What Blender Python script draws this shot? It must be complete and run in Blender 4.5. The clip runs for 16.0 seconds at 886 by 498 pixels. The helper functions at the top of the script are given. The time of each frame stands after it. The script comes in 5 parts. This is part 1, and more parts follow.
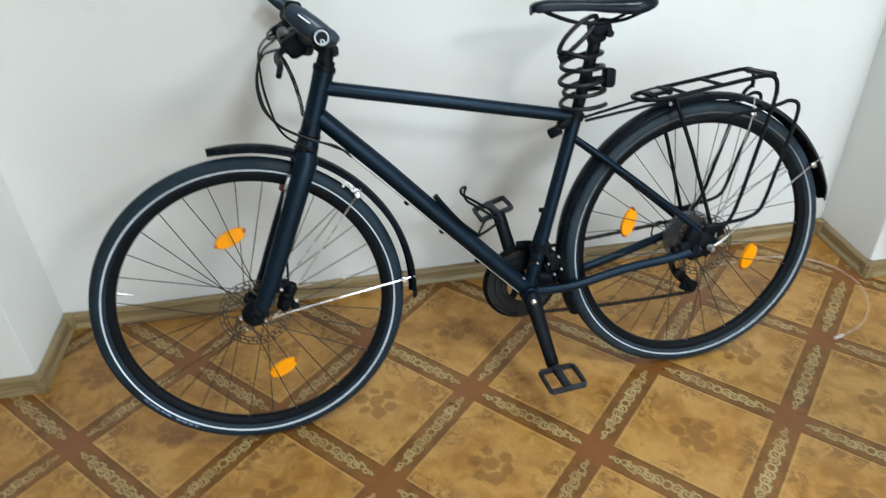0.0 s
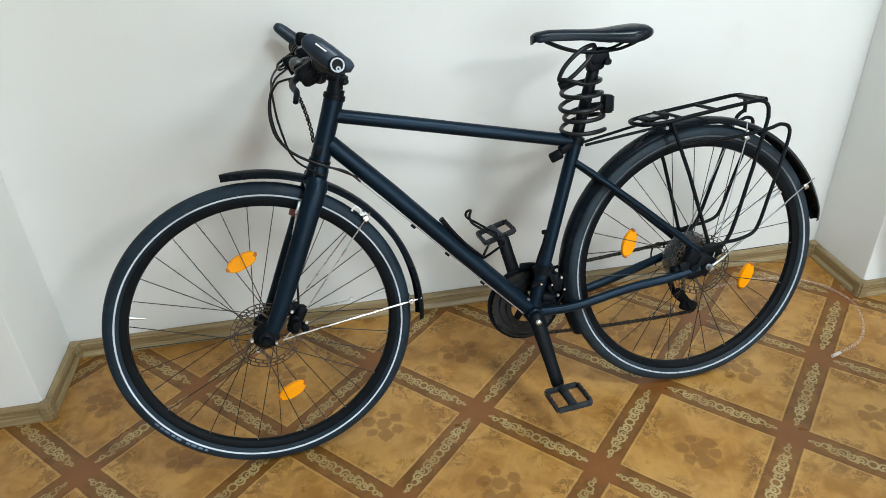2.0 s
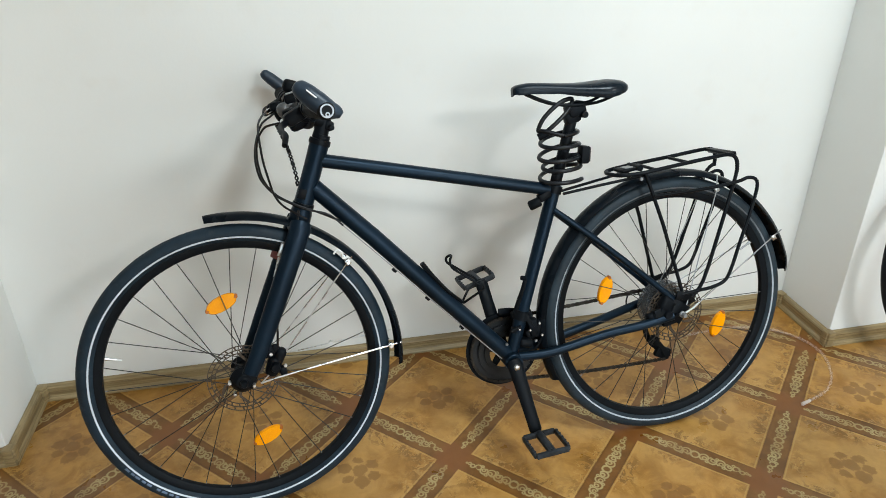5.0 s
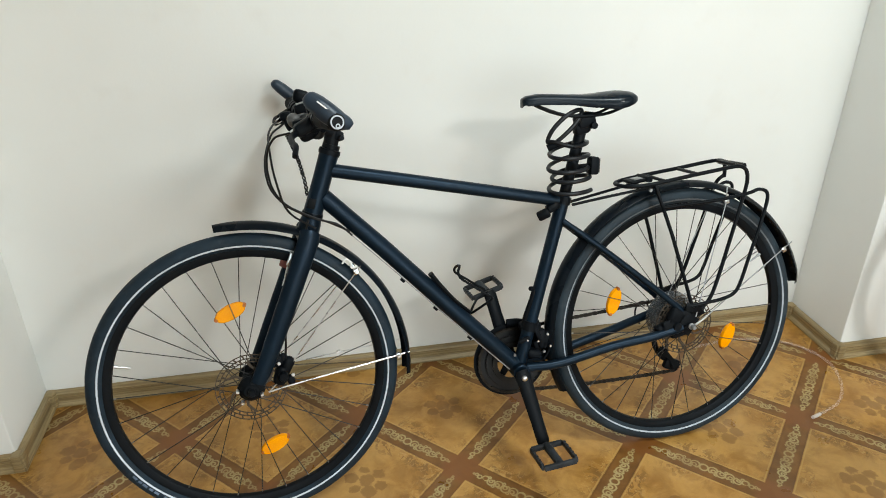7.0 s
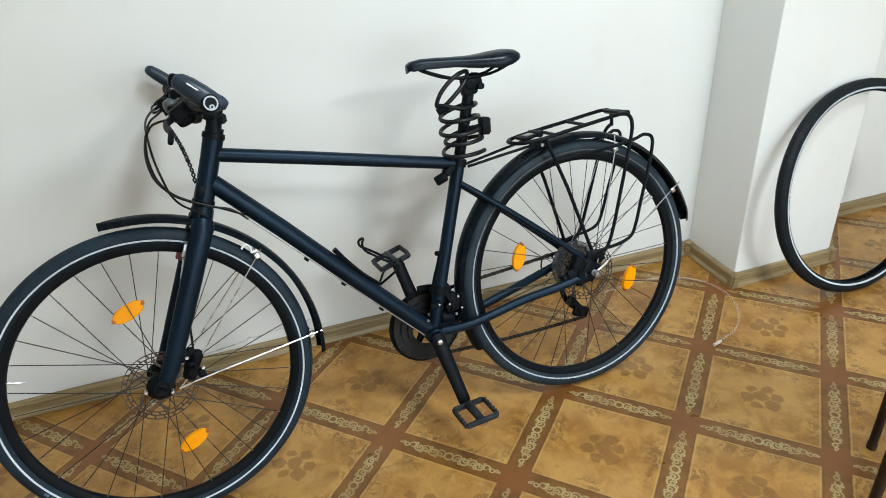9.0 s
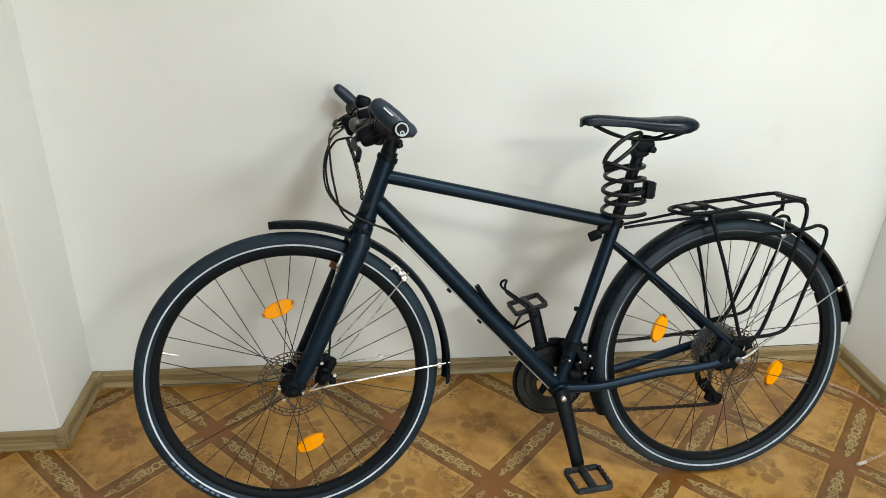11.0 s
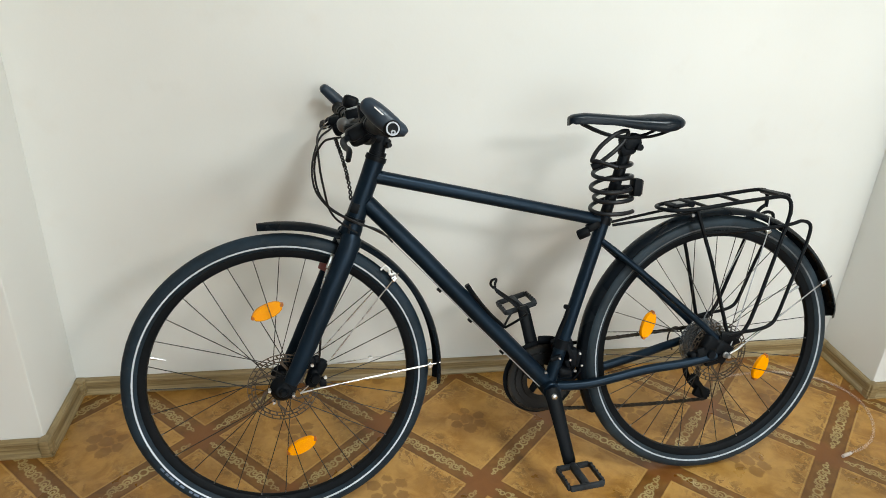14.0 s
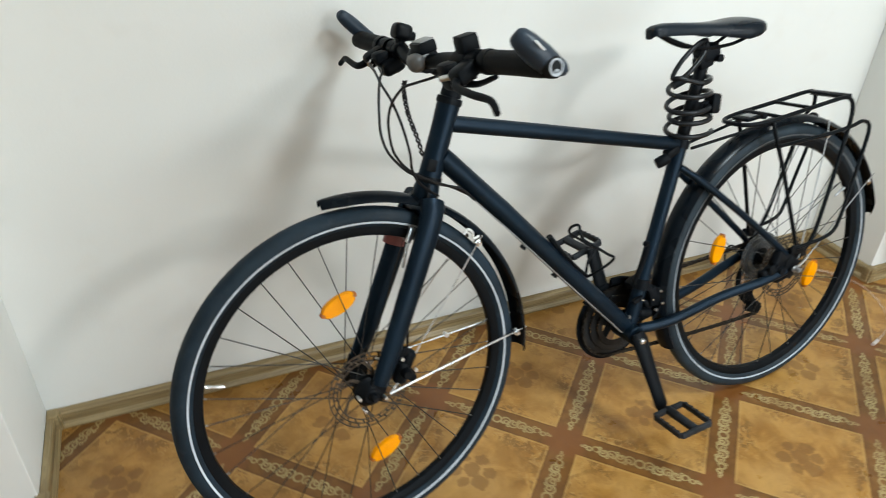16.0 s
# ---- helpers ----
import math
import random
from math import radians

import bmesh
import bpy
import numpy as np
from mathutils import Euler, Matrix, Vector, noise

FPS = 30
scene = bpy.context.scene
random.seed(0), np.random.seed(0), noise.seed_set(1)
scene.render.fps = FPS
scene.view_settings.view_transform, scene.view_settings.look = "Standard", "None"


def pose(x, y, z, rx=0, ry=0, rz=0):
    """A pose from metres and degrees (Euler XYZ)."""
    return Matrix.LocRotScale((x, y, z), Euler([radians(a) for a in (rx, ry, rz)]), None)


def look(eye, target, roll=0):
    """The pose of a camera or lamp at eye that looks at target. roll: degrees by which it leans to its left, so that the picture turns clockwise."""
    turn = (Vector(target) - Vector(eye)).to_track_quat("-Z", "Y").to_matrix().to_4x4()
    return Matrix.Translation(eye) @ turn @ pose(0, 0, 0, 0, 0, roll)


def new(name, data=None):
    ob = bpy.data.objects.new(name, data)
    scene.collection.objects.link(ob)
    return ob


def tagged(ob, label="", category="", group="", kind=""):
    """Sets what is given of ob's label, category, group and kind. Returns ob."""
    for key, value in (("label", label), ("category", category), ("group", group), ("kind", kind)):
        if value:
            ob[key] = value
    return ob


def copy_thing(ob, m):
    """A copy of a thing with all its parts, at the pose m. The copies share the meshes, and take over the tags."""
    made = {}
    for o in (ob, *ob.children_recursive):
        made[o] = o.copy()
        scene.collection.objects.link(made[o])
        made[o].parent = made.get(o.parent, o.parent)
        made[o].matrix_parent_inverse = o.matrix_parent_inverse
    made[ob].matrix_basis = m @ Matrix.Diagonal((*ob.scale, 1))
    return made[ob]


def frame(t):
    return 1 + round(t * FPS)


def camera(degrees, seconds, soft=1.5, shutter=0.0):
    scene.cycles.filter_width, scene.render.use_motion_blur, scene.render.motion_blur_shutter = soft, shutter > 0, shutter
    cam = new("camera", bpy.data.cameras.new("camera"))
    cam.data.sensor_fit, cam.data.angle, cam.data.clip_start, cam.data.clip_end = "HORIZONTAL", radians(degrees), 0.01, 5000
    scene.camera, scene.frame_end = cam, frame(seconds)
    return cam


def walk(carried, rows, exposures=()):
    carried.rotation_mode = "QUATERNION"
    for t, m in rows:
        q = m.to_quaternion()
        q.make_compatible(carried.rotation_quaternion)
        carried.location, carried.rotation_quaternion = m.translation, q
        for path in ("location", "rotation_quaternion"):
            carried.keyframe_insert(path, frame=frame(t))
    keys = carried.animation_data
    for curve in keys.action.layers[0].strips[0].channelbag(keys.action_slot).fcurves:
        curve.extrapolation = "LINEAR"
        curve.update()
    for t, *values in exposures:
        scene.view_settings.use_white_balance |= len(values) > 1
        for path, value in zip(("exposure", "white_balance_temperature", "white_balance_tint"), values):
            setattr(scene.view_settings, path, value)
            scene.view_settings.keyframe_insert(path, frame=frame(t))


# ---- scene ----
# ---- camera ----
cam = camera(66.2, 16.0, soft=0.35, shutter=0.5)
PATH = [
    (0, (-0.5188, -1.7152, 1.2957), (-0.2775, -0.0744, 0.1778), -2.32),
    (0.3, (-0.5194, -1.7274, 1.2976), (-0.3344, -0.0544, 0.2490), -3.96),
    (0.5, (-0.5198, -1.7356, 1.2989), (-0.3447, -0.0410, 0.2512), -4.02),
    (0.8, (-0.5241, -1.7345, 1.3008), (-0.2947, -0.0413, 0.2772), -3.40),
    (1, (-0.5270, -1.7337, 1.3021), (-0.2695, -0.0415, 0.2678), -3.55),
    (1.3, (-0.5356, -1.7416, 1.3023), (-0.2910, -0.0425, 0.2656), -4.12),
    (1.5, (-0.5413, -1.7469, 1.3024), (-0.2933, -0.0432, 0.2847), -4.14),
    (1.8, (-0.5519, -1.7513, 1.2974), (-0.2833, -0.0565, 0.2689), -2.83),
    (2, (-0.5590, -1.7542, 1.2941), (-0.2829, -0.0654, 0.2587), -2.48),
    (2.3, (-0.5688, -1.7620, 1.2961), (-0.2981, -0.0524, 0.2890), -2.53),
    (2.5, (-0.5753, -1.7672, 1.2975), (-0.3136, -0.0438, 0.3169), -2.35),
    (3, (-0.5852, -1.7633, 1.3029), (-0.3208, -0.0409, 0.3213), -1.66),
    (3.5, (-0.5807, -1.7661, 1.3020), (-0.3122, -0.0464, 0.3168), -2.09),
    (4, (-0.5830, -1.7719, 1.2978), (-0.2891, -0.0426, 0.3371), -1.55),
    (4.2, (-0.5830, -1.7799, 1.2953), (-0.2686, -0.0401, 0.3602), -1.37),
    (6.3, (-0.5842, -1.7563, 1.3040), (-0.1737, -0.0134, 0.4132), 0.56),
    (6.5, (-0.5870, -1.7588, 1.3055), (-0.1818, -0.0108, 0.4221), 0.52),
    (6.8, (-0.5856, -1.7642, 1.3045), (-0.2103, -0.0130, 0.4142), 0.20),
    (7, (-0.5847, -1.7678, 1.3038), (-0.2312, -0.0145, 0.4088), -0.23),
    (7.3, (-0.5743, -1.7700, 1.3022), (-0.2381, -0.0272, 0.3882), -1.15),
    (7.5, (-0.5673, -1.7714, 1.3011), (-0.2177, -0.0356, 0.3712), -2.00),
    (7.8, (-0.5515, -1.7704, 1.3010), (-0.1275, -0.0705, 0.3385), -3.37),
    (8, (-0.5409, -1.7697, 1.3010), (-0.0643, -0.0937, 0.3192), -4.30),
    (8.3, (-0.5332, -1.7753, 1.2986), (-0.0149, -0.1179, 0.2866), -5.83),
    (8.5, (-0.5280, -1.7791, 1.2970), (0.0165, -0.1341, 0.2982), -4.92),
    (8.8, (-0.5350, -1.7841, 1.2951), (0.0099, -0.1310, 0.3193), -3.57),
    (9, (-0.5397, -1.7875, 1.2939), (0.0176, -0.1289, 0.3252), -3.09),
    (9.3, (-0.5496, -1.7924, 1.2937), (-0.0524, -0.0794, 0.3602), -2.25),
    (9.5, (-0.5562, -1.7956, 1.2935), (-0.1554, -0.0464, 0.4105), -1.68),
    (9.8, (-0.5711, -1.7830, 1.2979), (-0.2802, -0.0182, 0.4198), -0.90),
    (10, (-0.5811, -1.7746, 1.3009), (-0.2857, 0.0006, 0.4282), 0.61),
    (12.3, (-0.6421, -1.7652, 1.3039), (-0.3885, 0.0249, 0.4486), 3.26),
    (12.5, (-0.6435, -1.7642, 1.3086), (-0.3759, 0.0280, 0.4622), 3.68),
    (13, (-0.6438, -1.7611, 1.3112), (-0.3686, 0.0228, 0.4497), 3.55),
    (13.5, (-0.6431, -1.7599, 1.3041), (-0.3345, 0.0130, 0.4314), 3.21),
    (14, (-0.6371, -1.7636, 1.2975), (-0.3279, 0.0163, 0.4395), 2.59),
    (14.3, (-0.6422, -1.7644, 1.2991), (-0.3847, 0.0143, 0.4031), 0.44),
    (14.5, (-0.6456, -1.7649, 1.3002), (-0.4065, 0.0129, 0.4158), -0.20),
    (14.8, (-0.7304, -1.7323, 1.2980), (-0.2917, 0.0150, 0.3842), 2.93),
    (15, (-0.7870, -1.7105, 1.2966), (-0.3570, 0.0164, 0.3840), 0.95),
    (15.3, (-0.8859, -1.6504, 1.2934), (-0.2838, 0.0349, 0.3581), 2.84),
    (15.5, (-0.9519, -1.6103, 1.2913), (-0.2729, 0.0472, 0.4014), 2.19),
    (15.8, (-0.9939, -1.4772, 1.2695), (-0.3158, 0.1131, 0.2294), 2.83),
    (16, (-1.0219, -1.3884, 1.2549), (-0.3381, 0.1570, 0.1853), 1.87),
]
walk(cam, [(t, look(eye, target, roll)) for t, eye, target, roll in PATH],
     [(0, -0.01, 6200, 10), (1, -0.02, 6290, 10), (4, -0.05, 6400, 10), (6.5, -0.08, 6780, 10), (7, -0.07, 6850, 10), (8, -0.04, 6650, 10), (9, -0.04, 6410, 10), (10, -0.10, 6680, 10), (12.5, -0.09, 6980, 11), (14.5, -0.08, 6900, 11), (15.5, -0.04, 6740, 10), (16, 0.01, 6590, 10)])

# ---- world and lights ----
world = bpy.data.worlds.new("sky")
world.use_nodes = True
sky = world.node_tree.nodes.new("ShaderNodeTexSky")
sky.sky_type, sky.sun_disc = "NISHITA", False
sky.sun_elevation, sky.sun_rotation = radians(35), radians(150)
world.node_tree.links.new(sky.outputs[0], world.node_tree.nodes["Background"].inputs[0])
world.node_tree.nodes["Background"].inputs[1].default_value = 0.1
scene.world = world

WIN_X, WIN_Z, WIN_W, WIN_H = 1.00, 1.20, 3.8, 1.7      # unseen window added behind the camera for soft front fill light
ROOM_L, ROOM_R, ROOM_F, ROOM_H = -3.6, 3.6, -4.4, 2.5


def area_lamp(name, place, target, size_x, size_y, watts, colour, shape="RECTANGLE"):
    lamp = bpy.data.lights.new(name, "AREA")
    lamp.shape, lamp.size, lamp.size_y = shape, size_x, size_y
    lamp.energy, lamp.color = watts, colour
    ob = new(name, lamp)
    ob.matrix_world = look(place, target)
    return ob


# broad front fill, set in the opening of the added window
area_lamp("window_fill_light", (WIN_X, ROOM_F + 0.03, WIN_Z), (WIN_X, 0, WIN_Z), WIN_W - 0.1, WIN_H - 0.1, 66, (0.71, 0.89, 1.0))
LAMPS = [(0.30, -1.33, 0.46, 33, (0.785, 0.935, 1.0)), (1.08, -3.35, 0.58, 70, (0.93, 0.955, 0.95))]
for lx, ly, size, watts, tint in LAMPS:
    area_lamp("ceiling_lamp_glow", (lx, ly, ROOM_H - 0.13), (lx, ly, 0), size, size, watts, tint, "DISK")


# ---- materials ----
def shader(name, rough=0.5, metal=0.0):
    m = bpy.data.materials.new(name)
    m.use_nodes = True
    nt = m.node_tree
    b = nt.nodes["Principled BSDF"]
    b.inputs["Roughness"].default_value, b.inputs["Metallic"].default_value = rough, metal
    return m, nt, b


def put(nt, socket, value):
    if isinstance(value, (int, float)):
        socket.default_value = value
    elif isinstance(value, tuple):
        socket.default_value = value if len(value) == len(socket.default_value) else (*value, 1.0)
    else:
        nt.links.new(value, socket)


def op(nt, kind, *args):
    n = nt.nodes.new("ShaderNodeMath")
    n.operation = kind
    for s, a in zip(n.inputs, args):
        put(nt, s, a)
    return n.outputs[0]


def mix(nt, fac, a, b, kind="MIX"):
    n = nt.nodes.new("ShaderNodeMix")
    n.data_type, n.blend_type = "RGBA", kind
    put(nt, n.inputs[0], fac)
    put(nt, n.inputs[6], a)
    put(nt, n.inputs[7], b)
    return n.outputs[2]


def step(nt, value, low, high, out_low=0.0, out_high=1.0):
    n = nt.nodes.new("ShaderNodeMapRange")
    n.interpolation_type = "SMOOTHSTEP"
    for s, a in zip(n.inputs, (value, low, high, out_low, out_high)):
        put(nt, s, a)
    return n.outputs[0]


def coords(nt, scale=(1, 1, 1)):
    c = nt.nodes.new("ShaderNodeTexCoord")
    m = nt.nodes.new("ShaderNodeMapping")
    m.inputs["Scale"].default_value = scale
    nt.links.new(c.outputs["Object"], m.inputs[0])
    return m.outputs[0]


def grain(nt, vector, scale, detail=4.0, rough=0.55, distort=0.0):
    n = nt.nodes.new("ShaderNodeTexNoise")
    n.inputs["Scale"].default_value, n.inputs["Detail"].default_value = scale, detail
    n.inputs["Roughness"].default_value, n.inputs["Distortion"].default_value = rough, distort
    nt.links.new(vector, n.inputs["Vector"])
    return n.outputs[0]


def relief(nt, bsdf, height, strength, distance):
    n = nt.nodes.new("ShaderNodeBump")
    n.inputs["Strength"].default_value, n.inputs["Distance"].default_value = strength, distance
    nt.links.new(height, n.inputs["Height"])
    nt.links.new(n.outputs[0], bsdf.inputs["Normal"])


def plain(name, colour, rough=0.5, metal=0.0, vary=0.15, scale=60.0, bump=0.0, dust=0.0, gloss=0.5):
    """A surface of one colour with fine grain, uneven gloss and a little dust."""
    m, nt, b = shader(name, rough, metal)
    b.inputs["Specular IOR Level"].default_value = gloss
    v = coords(nt)
    fine, broad = grain(nt, v, scale * 4), grain(nt, v, scale * 0.25, 3)
    lo, hi = tuple(c * (1 - vary) for c in colour), tuple(min(1.0, c * (1 + vary)) for c in colour)
    col = mix(nt, step(nt, broad, 0.3, 0.7), lo, hi)
    if dust:
        col = mix(nt, step(nt, fine, 0.52, 0.75, 0.0, dust), col, (0.32, 0.28, 0.22))
    nt.links.new(col, b.inputs["Base Color"])
    nt.links.new(step(nt, broad, 0.25, 0.75, max(0.05, rough - 0.08), min(1, rough + 0.08)), b.inputs["Roughness"])
    if bump:
        relief(nt, b, fine, bump, 0.001)
    return m


def painted_wall():
    m, nt, b = shader("wall_paint", 0.62)
    v = coords(nt)
    big, mid, fine = grain(nt, v, 1.3, 3), grain(nt, v, 7, 5), grain(nt, v, 140, 3)
    col = mix(nt, step(nt, big, 0.3, 0.7), (0.755, 0.755, 0.725), (0.805, 0.805, 0.778))
    col = mix(nt, step(nt, mid, 0.56, 0.74, 0.0, 0.35), col, (0.735, 0.712, 0.665))
    nt.links.new(col, b.inputs["Base Color"])
    relief(nt, b, op(nt, "ADD", op(nt, "MULTIPLY", fine, 0.25), mid), 0.25, 0.003)
    return m


LATTICE_X, LATTICE_Y, TILE, TILE_TURN = -0.2767, -0.4718, 0.3503, radians(44.59)


def printed_linoleum():
    """Sheet linoleum printed with square tiles, brown bands, scroll chains and a spotted flower."""
    m, nt, b = shader("linoleum", 0.34)
    c = nt.nodes.new("ShaderNodeTexCoord")
    xyz = nt.nodes.new("ShaderNodeSeparateXYZ")
    nt.links.new(c.outputs["Object"], xyz.inputs[0])
    v = coords(nt)
    wob = op(nt, "MULTIPLY", op(nt, "SUBTRACT", grain(nt, v, 22, 3), 0.5), 0.012)
    x = op(nt, "ADD", op(nt, "SUBTRACT", xyz.outputs[0], LATTICE_X), 0.0)
    y = op(nt, "SUBTRACT", xyz.outputs[1], LATTICE_Y)
    ca, sa = math.cos(TILE_TURN) / TILE, math.sin(TILE_TURN) / TILE
    a = op(nt, "ADD", op(nt, "MULTIPLY", x, ca), op(nt, "MULTIPLY", y, sa))
    d = op(nt, "SUBTRACT", op(nt, "MULTIPLY", x, sa), op(nt, "MULTIPLY", y, ca))
    fa = op(nt, "SUBTRACT", op(nt, "FRACT", op(nt, "ADD", a, 0.5)), 0.5)   # distance from the nearest band, signed
    fd = op(nt, "SUBTRACT", op(nt, "FRACT", op(nt, "ADD", d, 0.5)), 0.5)
    da, dd = op(nt, "ABSOLUTE", fa), op(nt, "ABSOLUTE", fd)
    near = op(nt, "ADD", op(nt, "MINIMUM", da, dd), op(nt, "MULTIPLY", wob, 0.4))
    far = op(nt, "MAXIMUM", da, dd)
    # field of the tile
    mottle, soft, speck = grain(nt, v, 16, 6, 0.62, 0.6), grain(nt, v, 5, 4), grain(nt, v, 60, 4, 0.7)
    field = mix(nt, step(nt, mottle, 0.36, 0.66), (0.33, 0.152, 0.026), (0.50, 0.262, 0.060))
    field = mix(nt, step(nt, soft, 0.40, 0.66, 0.0, 0.62), field, (0.59, 0.345, 0.105))
    edge = step(nt, near, 0.10, 0.30, 1.0, 0.0)
    blot = op(nt, "MULTIPLY", step(nt, grain(nt, v, 13, 6, 0.66, 0.7), 0.50, 0.66), op(nt, "ADD", op(nt, "MULTIPLY", edge, 0.40), 0.06))
    field = mix(nt, blot, field, (0.170, 0.075, 0.014))
    # leaf-like flakes in loose clusters along the border of a tile
    rim = op(nt, "MULTIPLY", step(nt, near, 0.14, 0.27, 1.0, 0.0), step(nt, grain(nt, v, 7, 3), 0.40, 0.56))
    flake = op(nt, "MULTIPLY", step(nt, grain(nt, v, 27, 5, 0.58, 1.4), 0.505, 0.535), op(nt, "ADD", op(nt, "MULTIPLY", rim, 0.62), 0.05))
    field = mix(nt, flake, field, (0.185, 0.085, 0.018))
    vein = op(nt, "MULTIPLY", step(nt, grain(nt, v, 46, 4, 0.6, 2.0), 0.56, 0.60), op(nt, "ADD", op(nt, "MULTIPLY", rim, 0.35), 0.04))
    field = mix(nt, vein, field, (0.62, 0.40, 0.15))
    # the flower of spots in the middle of a tile
    ta = op(nt, "ADD", op(nt, "SUBTRACT", op(nt, "FRACT", a), 0.5), wob)
    td = op(nt, "ADD", op(nt, "SUBTRACT", op(nt, "FRACT", d), 0.5), wob)
    spots = None
    for k, (px, py, r) in enumerate([(0.010, -0.010, 0.056), (0.108, 0.034, 0.046), (0.030, 0.104, 0.044), (-0.070, 0.078, 0.056),
                                     (-0.104, -0.030, 0.040), (-0.034, -0.108, 0.050), (0.078, -0.084, 0.036)]):
        ex, ey = op(nt, "SUBTRACT", ta, px), op(nt, "SUBTRACT", td, py)
        dist = op(nt, "SUBTRACT", op(nt, "SQRT", op(nt, "ADD", op(nt, "MULTIPLY", ex, ex), op(nt, "MULTIPLY", ey, ey))), r)
        spots = dist if spots is None else op(nt, "MINIMUM", spots, dist)
    spots = op(nt, "ADD", spots, op(nt, "MULTIPLY", op(nt, "SUBTRACT", grain(nt, v, 34, 4, 0.6, 0.8), 0.5), 0.085))
    field = mix(nt, step(nt, spots, -0.012, 0.008, 0.62, 0.0), field, (0.205, 0.090, 0.019))
    field = mix(nt, op(nt, "MULTIPLY", step(nt, spots, -0.010, -0.004), step(nt, spots, 0.000, 0.008, 0.22, 0.0)), field, (0.160, 0.066, 0.012))
    # bands
    band = mix(nt, step(nt, mottle, 0.35, 0.65), (0.158, 0.066, 0.011), (0.235, 0.103, 0.021))
    band = mix(nt, step(nt, near, 0.070, 0.092, 0.0, 0.55), band, (0.110, 0.040, 0.007))
    cross = step(nt, far, 0.10, 0.17, 1.0, 0.0)
    band = mix(nt, op(nt, "MULTIPLY", cross, 0.75), band, (0.235, 0.086, 0.022))
    # scroll chain along each band
    chain = None
    for across, along in ((fa, dd), (fd, da)):
        lon = op(nt, "SUBTRACT", 0.5, along)
        own = None
        for at, side, r, thick in ((0.0, 0.0, 0.031, 0.0068), (0.064, 0.004, 0.032, 0.0058), (0.070, -0.004, 0.015, 0.0050),
                                   (0.124, -0.004, 0.032, 0.0058), (0.130, 0.004, 0.015, 0.0050), (0.094, -0.030, 0.010, 0.0045), (0.184, 0.005, 0.031, 0.0058),
                                   (0.190, -0.004, 0.014, 0.0050), (0.154, 0.031, 0.010, 0.0045), (0.242, -0.005, 0.028, 0.0056), (0.247, 0.003, 0.012, 0.0048), (0.214, -0.030, 0.010, 0.0045),
                                   (0.294, 0.006, 0.023, 0.0054), (0.270, 0.028, 0.009, 0.0045), (0.338, -0.004, 0.016, 0.0050), (0.368, 0.004, 0.010, 0.0045), (0.388, -0.001, 0.006, 0.0040)):
            ex, ey = op(nt, "SUBTRACT", lon, at), op(nt, "SUBTRACT", across, side)
            ring = op(nt, "SQRT", op(nt, "ADD", op(nt, "MULTIPLY", ex, ex), op(nt, "MULTIPLY", ey, ey)))
            ring = op(nt, "SUBTRACT", op(nt, "ABSOLUTE", op(nt, "SUBTRACT", ring, r)), thick)
            if at > 0.03 and r > 0.021:
                gap = op(nt, "SUBTRACT", op(nt, "ADD", op(nt, "MULTIPLY", ex, 0.5), op(nt, "MULTIPLY", ey, -1.0 if side > 0 else 1.0)), 0.93 * r)
                ring = op(nt, "MAXIMUM", ring, gap)
            own = ring if own is None else op(nt, "MINIMUM", own, ring)
        chain = own if chain is None else op(nt, "MINIMUM", chain, own)
    chain = op(nt, "ADD", chain, op(nt, "MULTIPLY", op(nt, "SUBTRACT", speck, 0.5), 0.014))
    worn = step(nt, grain(nt, v, 11, 4, 0.6), 0.35, 0.68, 0.92, 0.50)
    band = mix(nt, op(nt, "MULTIPLY", step(nt, chain, -0.004, 0.005, 1.0, 0.0), worn), band, (0.50, 0.40, 0.185))
    inside = step(nt, near, 0.087, 0.0935, 1.0, 0.0)
    line = op(nt, "MULTIPLY", step(nt, near, 0.0935, 0.0975), step(nt, near, 0.1025, 0.108, 1.0, 0.0))
    col = mix(nt, op(nt, "MULTIPLY", line, 0.5), field, (0.58, 0.37, 0.125))
    col = mix(nt, inside, col, band)
    dirt = step(nt, grain(nt, v, 2.3, 6, 0.65), 0.50, 0.72, 0.0, 0.28)
    col = mix(nt, dirt, col, (0.27, 0.125, 0.028))
    col = mix(nt, 1.0, col, (0.87, 0.84, 0.80), "MULTIPLY")
    nt.links.new(col, b.inputs["Base Color"])
    nt.links.new(step(nt, grain(nt, v, 9, 5), 0.3, 0.7, 0.27, 0.46), b.inputs["Roughness"])
    relief(nt, b, op(nt, "ADD", grain(nt, v, 320, 2), op(nt, "MULTIPLY", inside, -0.4)), 0.12, 0.0008)
    return m


def plastic_wood(name):
    m, nt, b = shader(name, 0.42)
    streak = grain(nt, coords(nt, (1.4, 1.4, 60)), 3.0, 5, 0.6, 0.5)
    fine = grain(nt, coords(nt, (9, 9, 160)), 4.0, 4)
    col = mix(nt, step(nt, streak, 0.32, 0.7), (0.200, 0.138, 0.062), (0.355, 0.265, 0.132))
    col = mix(nt, step(nt, fine, 0.5, 0.75, 0.0, 0.5), col, (0.17, 0.115, 0.06))
    nt.links.new(col, b.inputs["Base Color"])
    relief(nt, b, fine, 0.1, 0.001)
    return m


def clear(name, colour, rough, alpha):
    """Thin clear plastic."""
    m, nt, b = shader(name, rough)
    b.inputs["Base Color"].default_value = (*colour, 1)
    b.inputs["Alpha"].default_value = alpha
    return m


